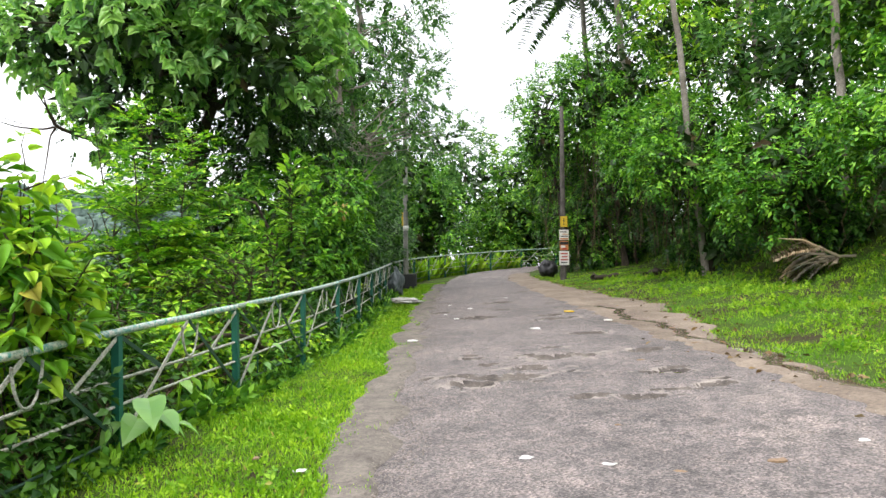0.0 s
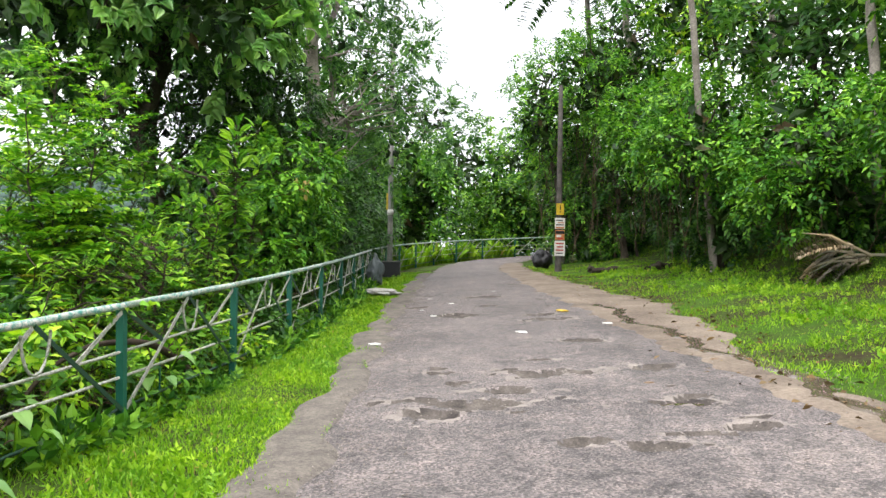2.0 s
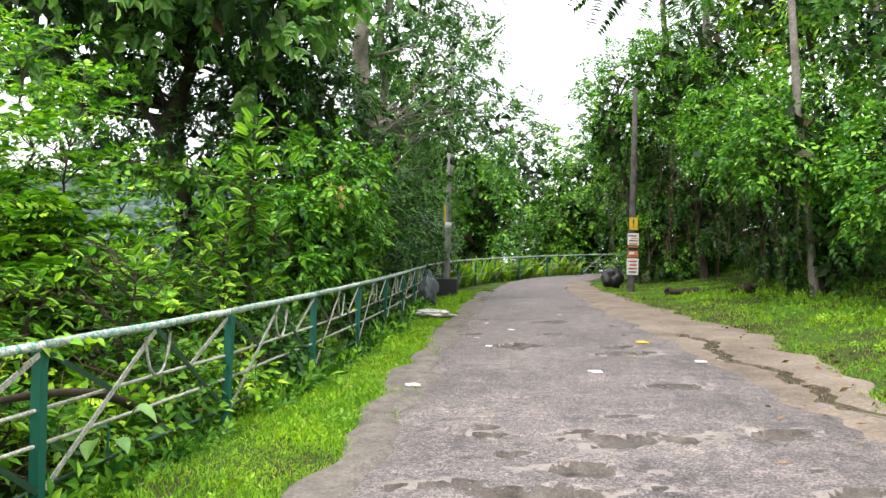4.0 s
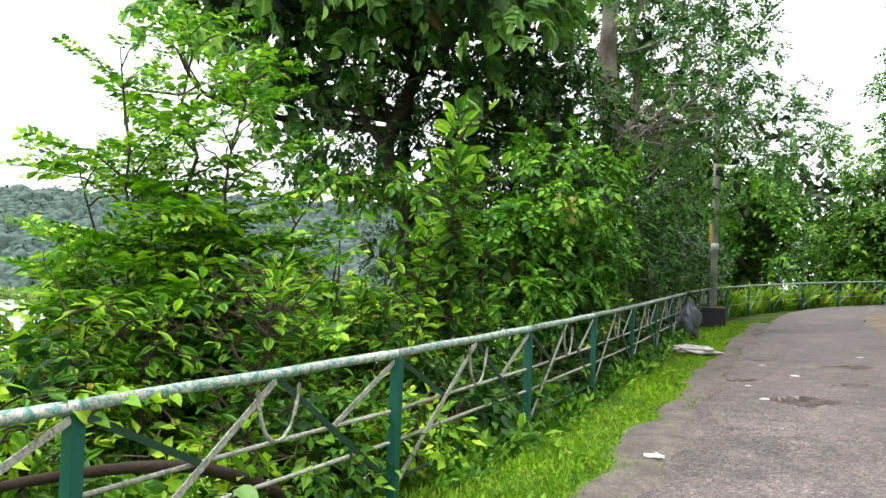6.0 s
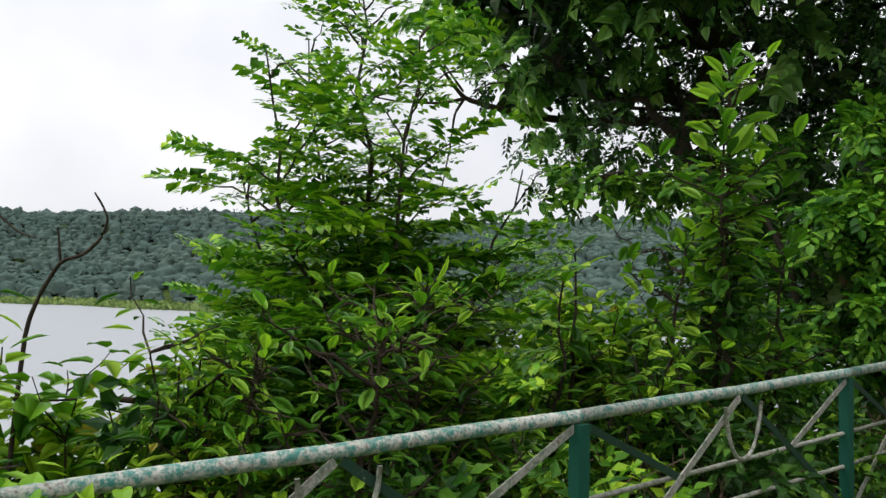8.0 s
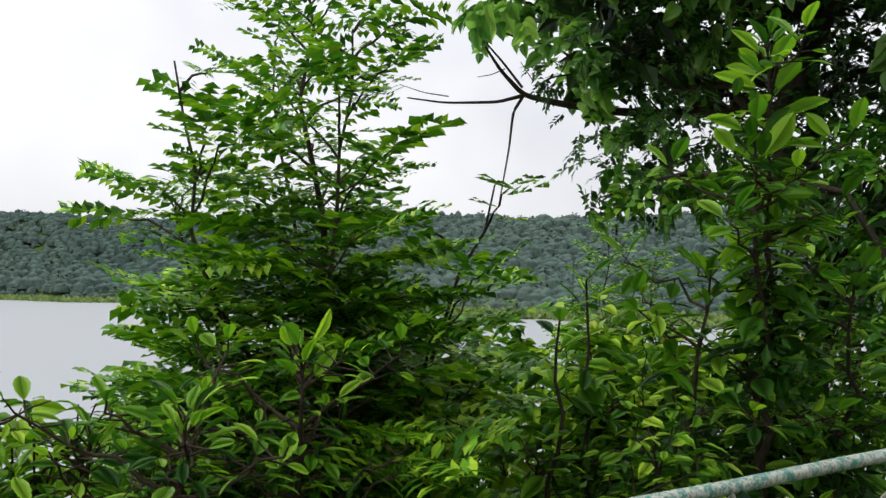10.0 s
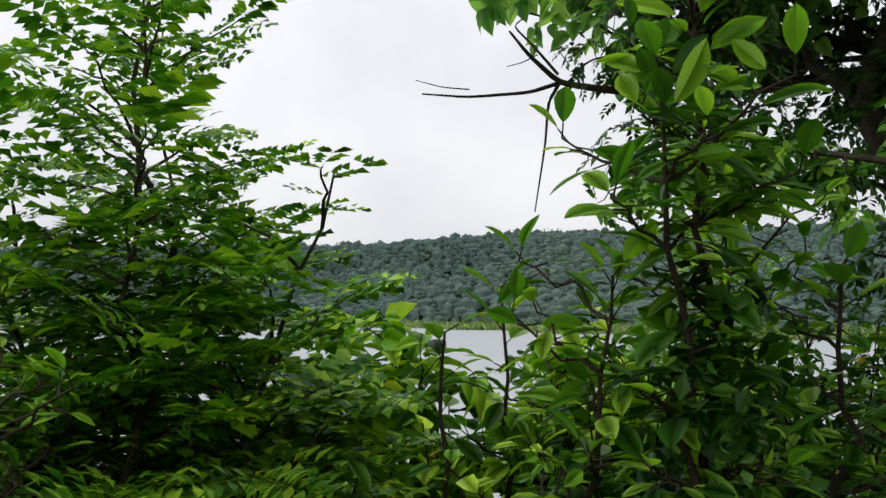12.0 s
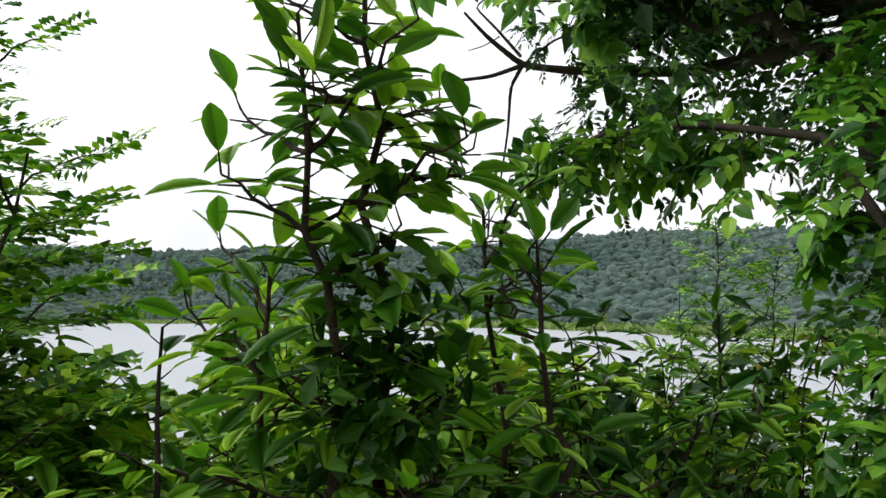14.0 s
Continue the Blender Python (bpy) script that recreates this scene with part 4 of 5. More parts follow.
# low growth on the slope down to the water
for i in range(26):
    rng = np.random.default_rng(300 + i)
    y = 2 + 1.3 * i + rng.uniform(-0.4, 0.4)
    x = float(np.interp(y, FY, FX)) - rng.uniform(0.7, 1.2) - 2.6 * (i % 3) * 0.9
    if i % 3 and 8.5 < y < 16:
        continue
    g = float(land(x, y))
    plant("slope_bush", (x, y), [(x, y, g + 0.35, 0.75, 0.8, 0.42)], "low tangled bush on the lake bank", "bush", 14, 8, SPRAY_VINE, 0.26, M_LEAF_MID if i % 2 else M_LEAF_DARK, 330 + i, 0.25, 0.02, 8, group="bushes on the lake bank", core=70, core_size=0.18)

# bushes close behind the fence bars
for i in range(17):
    rng = np.random.default_rng(900 + i)
    y = 3.4 + 0.92 * i
    x = float(np.interp(y, FY, FX)) - rng.uniform(0.42, 0.6)
    g = float(land(x, y))
    top = rng.uniform(0.45, 0.8)
    # Darker leaves at both ends: shade behind the bars painted as leaf colour
    plant("fence_bush", (x, y), [(x, y, 0.5 * (top + g), 0.38, 0.6, 0.5 * (top - g) + 0.05)], "low leafy bush pushing against the fence bars", "bush", 26, 9, SPRAY_FAR, 0.2, M_LEAF_DARK if y < 8 or y > 12.3 else (M_LEAF_BRIGHT if i % 2 else M_LEAF_MID), 930 + i, 0.22, 0.015, 10,
          group="bushes at the fence", core=90, core_size=0.15, inner=0.75)

# ---- trees across the far bend ----
for i, (x, y, h, w, mat) in enumerate([(-4.5, 40, 9, 2.6, M_LEAF_MID), (-3, 47, 8, 3.2, M_LEAF_MID), (1.5, 53, 8.5, 3.8, M_LEAF_MID), (5.5, 50, 8, 3.2, M_LEAF_MID), (9, 52, 11, 3.6, M_LEAF_MID), (-0.8, 44, 5.0, 1.9, M_LEAF_VINE), (4.0, 47.5, 4.5, 2.0, M_LEAF_MID), (7.5, 47, 7, 2.4, M_LEAF_MID), (12, 47, 10, 3.0, M_LEAF_MID)]):
    plant("woodland_tree", (x, y), [(x, y, 1.0 + h * 0.62, w, w, h * 0.4), (x - 0.4, y - w * 0.3, 0.6 + h * 0.28, w * 0.9, w * 0.7, h * 0.3)], "leafy woodland tree beyond the bend of the lane", "tree", 62, 19, SPRAY_FAR, 0.52, mat, 60 + i, 0.85, 0.14, 10,
          group="trees beyond the bend", core=220, core_size=0.75)

# ---- woods on the bank beside the lane ----
RIGHT = [(4.8, 33.4, 7.2, 1.8, 1.9, 2.7), (6.6, 31.4, 8.0, 2.0, 2.0, 2.4), (6.6, 33.6, 3.2, 1.8, 2.2, 2.2), (7.4, 27.0, 5.4, 1.9, 2.2, 1.7), (7.0, 22.6, 4.4, 1.5, 1.8, 1.3), (8.0, 18.6, 3.6, 1.3, 1.7, 1.5),
         (9.4, 15.2, 4.2, 1.7, 2.0, 1.7), (10.6, 24.0, 7.6, 2.4, 2.6, 2.0), (11.5, 19.0, 7.6, 2.3, 2.5, 2.2), (10.0, 30.0, 10.4, 2.6, 2.8, 2.6), (14.5, 24.0, 11.0, 3.0, 3.0, 2.6),
         (12.5, 14.5, 7.2, 2.2, 2.5, 2.2), (8.5, 36.5, 9.6, 2.4, 2.6, 3.2), (8.6, 11.2, 3.6, 1.4, 1.8, 1.6), (14.0, 31.0, 12.5, 3.0, 3.0, 2.6), (17.0, 19.0, 12.5, 3.2, 3.2, 3.0), (11.5, 37.0, 11.5, 2.8, 2.8, 2.8), (16.5, 27.5, 15.5, 3.2, 3.2, 2.6)]
for i, (x, y, z, rx, ry, rz) in enumerate(RIGHT):
    front = x < 9.6
    g = float(land(x + 0.4, y))
    low = (x + 0.2, y, 0.5 * (z + g) - 0.2 * rz, rx * 0.85, ry * 0.9, 0.42 * (z - g))
    caps = [(x, y, z, rx, ry, rz), (x - 0.55 * rx, y - 0.5 * ry, z - 0.35 * rz, rx * 0.6, ry * 0.6, rz * 0.5), (x - 0.4 * rx, y + 0.5 * ry, z + 0.1 * rz, rx * 0.6, ry * 0.6, rz * 0.5)]
    if front and y < 21:
        caps.append((x - 0.3 * rx, y - 0.2 * ry, 0.55 * z + 0.45 * g, 0.85 * rx, 0.9 * ry, 0.38 * (z - g)))
    plant("bank_tree", (x + 0.4, y), caps if front else caps + [low], "leafy tree hung with creepers on the bank above the lane" if front else "tall leafy tree higher up the bank", "tree", 70 if front else 62, 21 if front else 13, SPRAY_FAR, 0.26 if front else 0.48,
          M_LEAF_VINE if front else (M_LEAF_MID, M_LEAF_BRIGHT, M_LEAF_VINE, M_LEAF_COOL)[i % 4], 80 + i, 0.55 if front else 0.75, 0.12, 22, group="trees on the bank", core=150, core_size=0.4, droop=0.35, up=1.0, inner=0.8, loose=0.35)
    if front:
        # Set back under the caps, with the hollow's shade put into its leaf colour
        plant("creeper_thicket", (x + 0.9, y + 0.2), [(x + 0.6, y + 0.1, low[2] - 0.1, rx * 0.75, ry * 0.9, low[5])], "thicket of creepers under the trees, coloured dark as the shaded hollow", "thicket", 40, 11, SPRAY_VINE, 0.36, M_LEAF_DARK, 180 + i, 0.5, 0.05, 8, group="thickets under the bank trees", core=190, core_size=0.40, droop=0.6)
        rng = np.random.default_rng(700 + i)
        hang = Soup()
        for k in range(16):
            p = np.array([x - rx * rng.uniform(-0.2, 0.7), y + ry * rng.uniform(-0.9, 0.7), z - rz * rng.uniform(0.2, 0.8)])
            q = np.array([p[0] + rng.normal() * 0.25, p[1] + rng.normal() * 0.25, float(land(p[0], p[1])) + rng.uniform(0.0, 1.2)])
            hang.tube(bend(p, q, rng, 0.05, 7), np.linspace(0.012, 0.007, 7), 4)
        tagged(put("hanging_vines", hang.mesh("hanging_vines", M_VINE, True)), "bare brown vines hanging from the bank trees", "vines", "vines on the bank")


def bare_trunk(base, top, r, seed, label):
    rng = np.random.default_rng(seed)
    root = np.array([base[0], base[1], float(rough_land(*base)) - 0.1])
    ob = thing("forest_tree", root, label, "tree", "slender trunks on the bank")
    w, leaf = Soup(), Soup()
    w.tube(bend(root, top, rng, 0.004, 10), np.linspace(r, r * 0.7, 10), 8)
    put("trunk", w.mesh("trunk", M_BARK_GREY, True), ob)
    c, d = blob_points([(top[0], top[1], top[2] + 1.2, 2.0, 2.0, 1.6)], 30, rng)
    dome_sprays(leaf, c, d, 12, SPRAY_SMALL, 0.45, 0.6, rng)
    put("crown", leaf.mesh("crown", M_LEAF_MID), ob)


bare_trunk((7.2, 22.4), (6.0, 21.8, 10.5), 0.105, 401, "slender leaning grey-barked forest tree")
bare_trunk((10.9, 27.6), (10.1, 26.8, 13.0), 0.105, 402, "slender straight grey-barked forest tree")
bare_trunk((8.9, 17.9), (9.1, 19.2, 10.0), 0.12, 403, "mottled pale-barked forest tree")
bare_trunk((12.2, 22.0), (12.6, 22.0, 12.0), 0.10, 404, "slim dark forest tree")


def palm(base, top, r, seed, fronds=18):
    rng = np.random.default_rng(seed)
    root = np.array([base[0], base[1], float(rough_land(*base)) - 0.1])
    ob = thing("coconut_palm", root, "tall coconut palm with a bare curved trunk", "palm", "palms on the bank")
    w, leaf = Soup(), Soup()
    w.tube(bend(root, top, rng, 0.005, 12), np.linspace(r * 1.2, r * 0.8, 12), 8)
    put("trunk", w.mesh("trunk", M_BARK_GREY, True), ob)
    a = np.arange(fronds) * 2.4
    d = np.stack([np.cos(a), np.sin(a), rng.uniform(-0.35, 0.9, fronds)], -1)
    leaf.scatter(PALM_FROND, np.repeat([top], fronds, 0), d, np.array([0, 0, 1.0]) + 0 * d, rng.uniform(2.6, 3.4, fronds))
    put("fronds", leaf.mesh("fronds", M_LEAF_DARK), ob)


palm((8.8, 36.2), (7.3, 34.9, 15.5), 0.15, 411)
palm((8.0, 39.9), (6.6, 38.6, 14.8), 0.14, 412)
palm((12.5, 33.0), (11.4, 32.2, 17.0), 0.15, 413)


def leafy_weed(x, y, n, size, seed):
    """A clump of large heart-shaped leaves on upright stalks."""
    rng = np.random.default_rng(seed)
    z = float(rough_land(x, y))
    ob = thing("broadleaf_weed", (x, y, z), "clump of large pale green heart-shaped leaves at the fence foot", "weed", "weeds at the fence foot")
    a = np.arange(n) * 2.4
    tip = np.stack([x + 0.28 * np.cos(a) * rng.uniform(0.4, 1, n), y + 0.28 * np.sin(a) * rng.uniform(0.4, 1, n), z + rng.uniform(0.2, 0.5, n)], -1)
    out = np.stack([np.cos(a), np.sin(a), 0 * a - 0.25], -1)
    up = np.array([0, 0, 1.0]) + rng.normal(size=(n, 3)) * 0.2
    ln = size * rng.uniform(0.7, 1.2, n)
    for k in range(n):
        stalk, leaf = Soup(), Soup()
        stalk.tube(bend((x, y, z - 0.03), tip[k], rng, 0.06, 5), np.linspace(0.008, 0.005, 5), 5)
        leaf.scatter(LEAF_HEART, tip[k:k + 1], out[k:k + 1], up[k:k + 1], ln[k:k + 1])
        put("stalk", stalk.mesh("stalk", M_GRASS, True), ob)
        put("leaf", leaf.mesh("leaf", M_LEAF_TEAK), ob)


leafy_weed(-2.32, 6.35, 11, 0.26, 801)
leafy_weed(-2.45, 7.3, 7, 0.2, 802)
leafy_weed(-2.15, 9.3, 6, 0.17, 803)


def tangle():
    """Brown dead vines and twigs heaped behind the fence bars."""
    rng = np.random.default_rng(810)
    s = Soup()
    for i in range(620):
        y = rng.uniform(4.5, 17.5)
        x = float(np.interp(y, FY, FX)) - rng.uniform(0.12, 0.8)
        z = float(rough_land(x, y))
        a, ln = rng.uniform(0, 6.28), rng.uniform(0.3, 0.9)
        p = np.array([x, y, z + rng.uniform(0.0, 0.25)])
        q = p + np.array([0.25 * math.cos(a) * ln - 0.1, math.sin(a) * ln, rng.uniform(0.05, 0.8) * ln])
        s.tube(bend(p, q, rng, 0.12, 6), np.linspace(0.007, 0.003, 6), 3)
    tagged(put("dead_vines", s.mesh("dead_vines", M_VINE)), "tangle of brown dead vines behind the fence", "vines", kind="stuff")


tangle()


def rail_vine(points, seed, label):
    """A creeper twined on the top rail."""
    rng = np.random.default_rng(seed)
    pts = np.array(points, float)
    k, kk = np.linspace(0, 1, len(pts)), np.linspace(0, 1, 24)
    path = np.stack([np.interp(kk, k, pts[:, i]) for i in range(3)], -1) + 0.035 * np.stack([np.sin(kk * 40), 0 * kk, np.cos(kk * 40)], -1)
    ob = thing("creeper", tuple(pts[0]), label, "creeper", "creepers on the fence")
    s, leaf = Soup(), Soup()
    s.tube(path, np.full(24, 0.005), 4)
    put("stem", s.mesh("stem", M_TWIG, True), ob)
    n = 34
    o = path[rng.integers(0, 24, n)]
    leaf.scatter(LEAF_HEART, o, rng.normal(size=(n, 3)) + np.array([0.3, 0, 0.1]), np.array([0.4, 0, 1.0]) + rng.normal(size=(n, 3)) * 0.4, rng.uniform(0.05, 0.10, n))
    put("leaves", leaf.mesh("leaves", M_LEAF_BRIGHT), ob)


rail_vine([(-2.3, 7.9, 0.55), (-2.2, 8.3, 1.0), (-2.13, 8.75, 1.05), (-2.08, 9.0, 1.03)], 820, "leafy creeper twined over the worn top rail")
rail_vine([(-1.7, 15.4, 0.3), (-1.66, 15.6, 0.9), (-1.62, 16.2, 1.08), (-1.6, 17.2, 1.05)], 821, "leafy creeper climbing the far part of the rail")


def dry_sprig(at, n, size, seed, label):
    rng = np.random.default_rng(seed)
    ob = thing("dry_sprig", at, label, "sprig")
    s, leaf = Soup(), Soup()
    s.tube(bend((at[0] - 0.5, at[1] + 0.3, at[2] - 0.15), (at[0] + 0.15, at[1] - 0.1, at[2] + 0.05), rng, 0.05, 6), np.linspace(0.01, 0.004, 6), 5)
    put("twig", s.mesh("twig", M_VINE, True), ob)
    o = np.array(at) + rng.normal(size=(n, 3)) * 0.07
    leaf.scatter(LEAF_ROUND, o, rng.normal(size=(n, 3)) + np.array([0, 0, -0.5]), rng.normal(size=(n, 3)), size * rng.uniform(0.7, 1.2, n))
    put("leaves", leaf.mesh("leaves", M_SPRIG), ob)


M_SPRIG = leaf_material("tan_leaf", (0.30, 0.22, 0.10), (0.42, 0.31, 0.15), (0.52, 0.42, 0.22), rough=0.7)
dry_sprig((-1.9, 15.3, 2.53), 14, 0.11, 830, "withered tan leaf cluster on the vine shrub")


# ---- the fence ----
def flat_bar(a, b, wide, thick, across):
    """A bar from a to b, wide in the plane of the fence, thick along across."""
    a, b, n = np.asarray(a, float), np.asarray(b, float), np.asarray(across, float)
    d = unit(b - a)
    s = unit(np.cross(d, n))
    v = [p + s * i * wide / 2 + n * j * thick / 2 for p in (a, b) for i, j in ((-1, -1), (1, -1), (1, 1), (-1, 1))]
    f = [(0, 1, 2, 3), (7, 6, 5, 4), (0, 4, 5, 1), (1, 5, 6, 2), (2, 6, 7, 3), (3, 7, 4, 0)]
    return np.array(v), f


def fence_part(name, soup, mat, parent, smooth_shade=False):
    return put(name, soup.mesh(name, mat, smooth_shade), parent)


def box_soup(a, b, wide, thick, across):
    s = Soup()
    v, q = flat_bar(a, b, wide, thick, across)
    s.add(v, [t for f in q for t in ((f[0], f[1], f[2]), (f[0], f[2], f[3]))])
    return s


def build_fence():
    rng = np.random.default_rng(5)
    ob = thing("fence", (FENCE[4][0], FENCE[4][1], float(land(*FENCE[4]))), "old green iron fence with crossed bars and worn top rail", "fence")
    feet = [np.array([x, y, float(slab(x, y))]) for x, y in FENCE]
    up = np.array([0, 0, 1.0])
    for i, p in enumerate(feet):
        d = unit(feet[min(i + 1, len(feet) - 1)] - feet[max(i - 1, 0)])
        n = unit(np.cross(d, up))
        lean = d * rng.uniform(-0.012, 0.012) + n * rng.uniform(-0.015, 0.015)
        fence_part("post", box_soup(p - up * 0.25, p + up * 0.935 + lean, 0.062, 0.062, n), M_POST, ob)
    for i in range(len(feet) - 1):
        p, q = feet[i], feet[i + 1]
        d = q - p
        n = unit(np.cross(unit(d), up))

        def at(f, z, out=0.0):
            return p + d * f + up * z + n * out

        s = Soup()
        s.tube([at(0, 0.965), at(0.25, 0.968), at(0.5, 0.962), at(0.75, 0.967), at(1.0, 0.965)], [0.028] * 5, 10)
        fence_part("top_rail", s, M_RAIL, ob, True)
        for z, m in ((0.60, M_BRACE), (0.40, M_BRACE), (0.15, M_BRACE_DARK)):
            s = Soup()
            s.tube([at(0.012, z, -0.012), at(0.5, z + rng.uniform(-0.008, 0.008), -0.012), at(0.988, z, -0.012)], [0.0125] * 3, 6)
            fence_part("cross_rail", s, m, ob, True)
        fence_part("brace", box_soup(at(0.015, 0.15, 0.02), at(0.495, 0.935, 0.02), 0.036, 0.008, n), M_BRACE, ob)
        fence_part("brace", box_soup(at(0.505, 0.935, 0.022), at(0.985, 0.15, 0.022), 0.036, 0.008, n), M_BRACE_DARK, ob)
        fence_part("brace", box_soup(at(0.015, 0.92, 0.009), at(0.29, 0.60, 0.009), 0.034, 0.008, n), M_BRACE_DARK, ob)
        fence_part("brace", box_soup(at(0.985, 0.92, 0.009), at(0.71, 0.60, 0.009), 0.034, 0.008, n), M_BRACE, ob)
        if i < 13:
            t = np.linspace(0, math.pi, 11)
            s = Soup()
            s.tube([at(0.5 + 0.068 * math.cos(a), 0.80 - 0.18 * math.sin(a) + 0.10 * abs(math.cos(a)) ** 3, 0.036) for a in t], [0.011] * 11, 6)
            fence_part("scroll", s, M_BRACE, ob, True)
            fence_part("strut", box_soup(at(0.30, 0.14, -0.026), at(0.30, 0.41, -0.026), 0.02, 0.008, n), M_POST, ob)
    return ob


build_fence()


# ---- grass and weeds ----
def turf(name, label, n, xlo, xhi, ylo, yhi, size, seed, template, mat, bare=0.0, lean=0.5):
    rng = np.random.default_rng(seed)
    y = ylo + (yhi - ylo) * rng.random(n) ** 1.25
    lo, hi = xlo(y), xhi(y)
    x = lo + (hi - lo) * rng.random(n)
    keep = np.sin(2.1 * x + 1.3 * y) * np.sin(1.7 * y - 0.9 * x) + 0.5 * np.sin(5 * x) * np.sin(4.3 * y) + rng.normal(size=n) * 0.3 > bare - 1.2
    x, y = x[keep], y[keep]
    p = np.stack([x, y, rough_land(x, y) - 0.01], -1)
    ax = np.array([0, 0, 1.0]) + rng.normal(size=p.shape) * lean
    tall = 0.75 + 0.35 * np.sin(1.6 * x + 2.3 * y) * np.sin(1.1 * y)
    s = Soup()
    s.scatter(template, p, ax, rng.normal(size=p.shape) + np.array([0, 0, 0.25]), size * tall * rng.uniform(0.5, 1.3, len(p)))
    tagged(put(name, s.mesh(name, mat)), label, "grass", kind="stuff")


GRASS_BLADE = (np.array([(0, -0.09, 0), (0, 0.09, 0), (0.6, 0.09, 0.06), (0.6, -0.09, 0.06), (1, 0, 0.3)]), BLADE[1])
WEED = spray(6, LEAF_SIMPLE, 0.5, 1.0, 0.1, seed=9)
turf("verge_grass", "bright short grass between the fence and the asphalt", 78000, lambda y: np.interp(y, FY, FX) - 0.25, lambda y: road_left(y) - 0.24 - 0.10 * np.sin(3 * y) - 0.05 * np.sin(11 * y), 3.2, 31, 0.062, 501, GRASS_BLADE, M_GRASS)
turf("verge_weeds", "low leafy weeds in the roadside grass", 3000, lambda y: np.interp(y, FY, FX) - 0.35, lambda y: road_left(y) - 0.35, 3.2, 30, 0.10, 502, WEED, M_GRASS, 0.6)
turf("bank_grass", "short grass on the bank beside the dirt shoulder", 48000, lambda y: verge_right(y) - 0.15, lambda y: verge_right(y) + 4.6, 5.5, 34, 0.062, 503, GRASS_BLADE, M_GRASS, 0.35)
turf("bank_weeds", "bright leafy weeds on the bank", 4000, lambda y: verge_right(y) + 0.8, lambda y: verge_right(y) + 4.6, 7.5, 27, 0.13, 504, WEED, M_GRASS, 0.75)
turf("fence_weeds", "leafy weeds growing through the foot of the fence", 2400, lambda y: np.interp(y, FY, FX) - 0.15, lambda y: np.interp(y, FY, FX) + 0.22, 3.5, 26, 0.24, 507, WEED, M_LEAF_MID, 0.7)
turf("edge_grass", "sparse grass tufts on the crumbling road edge", 15000, lambda y: road_left(y) - 0.42, lambda y: road_left(y) + 0.02, 3.2, 26, 0.05, 505, GRASS_BLADE, M_GRASS, 0.7)
turf("tall_reeds", "tall pale grass behind the fence at the bend", 6000, lambda y: np.interp(y, FY, FX) - 1.6, lambda y: np.interp(y, FY, FX) - 0.2, 33, 43, 0.9, 506, GRASS_BLADE, M_GRASS, -1, 0.25)


def litter_leaves():
    """Fallen leaves and twigs on the slope under the fence and at the road edges."""
    rng = np.random.default_rng(510)
    n = 9000
    y = 3 + 30 * rng.random(n)
    x = np.interp(y, FY, FX) - 0.2 - 2.2 * rng.random(n) ** 1.3
    r = rng.random(n) < 0.12
    x = np.where(r, verge_right(y) + rng.normal(size=n) * 0.5 - 0.2, x)
    p = np.stack([x, y, rough_land(x, y) + 0.02], -1)
    s = Soup()
    s.scatter(LEAF_SIMPLE, p, rng.normal(size=p.shape) * np.array([1, 1, 0.25]), np.array([0, 0, 1.0]) + rng.normal(size=p.shape) * 0.4, rng.uniform(0.05, 0.13, n))
    tagged(put("leaf_litter", s.mesh("leaf_litter", M_DRY)), "dry brown fallen leaves on the ground", "leaf litter", kind="stuff")


litter_leaves()


def pebbles():
    """Loose grit and small stones on the worn asphalt and the dirt."""
    rng = np.random.default_rng(511)
    n = 6500
    y = 3.5 + 20 * rng.random(n) ** 1.4
    f = rng.random(n)
    x = road_left(y) + (road_right(y) + 0.6 - road_left(y)) * np.where(rng.random(n) < 0.5, f, np.where(f > 0.5, 1 - 0.12 * rng.random(n), 0.08 * rng.random(n)))
    z = slab(x, y) + 0.033
    v = np.array([(1, 0, 0), (-0.5, 0.8, 0), (-0.5, -0.8, 0), (0, 0, 0.7), (0, 0, -0.4)])
    t = np.array([(0, 1, 3), (1, 2, 3), (2, 0, 3), (1, 0, 4), (2, 1, 4), (0, 2, 4)])
    s = Soup()
    s.scatter((v, t), np.stack([x, y, z], -1), rng.normal(size=(n, 3)) * np.array([1, 1, 0.2]), np.array([0, 0, 1.0]) + rng.normal(size=(n, 3)) * 0.3, rng.uniform(0.003, 0.013, n))
    tagged(put("road_grit", s.mesh("road_grit", M_GRIT)), "loose grit and small stones on the road", "grit", kind="stuff")


M_GRIT = two_tone("grit", (0.12, 0.10, 0.09), (0.34, 0.30, 0.26), 30.0, 0.9, 0.2)
pebbles()


# ---- dead wood ----
def branch_thing(name, label, category, paths, mat, parent_at):
    ob = thing(name, parent_at, label, category)
    for j, (pts, r0, r1) in enumerate(paths):
        s = Soup()
        pts = np.array(pts, float)
        k = np.linspace(0, 1, len(pts))
        kk = np.linspace(0, 1, 4 * len(pts))
        fine = np.stack([np.interp(kk, k, pts[:, i]) for i in range(3)], -1)
        fine[1:-1] = 0.25 * fine[:-2] + 0.5 * fine[1:-1] + 0.25 * fine[2:]
        s.tube(fine, np.linspace(r0, r1, len(kk)), 7)
        put("limb" if j == 0 else "twig", s.mesh("limb", mat, True), ob)
    return ob


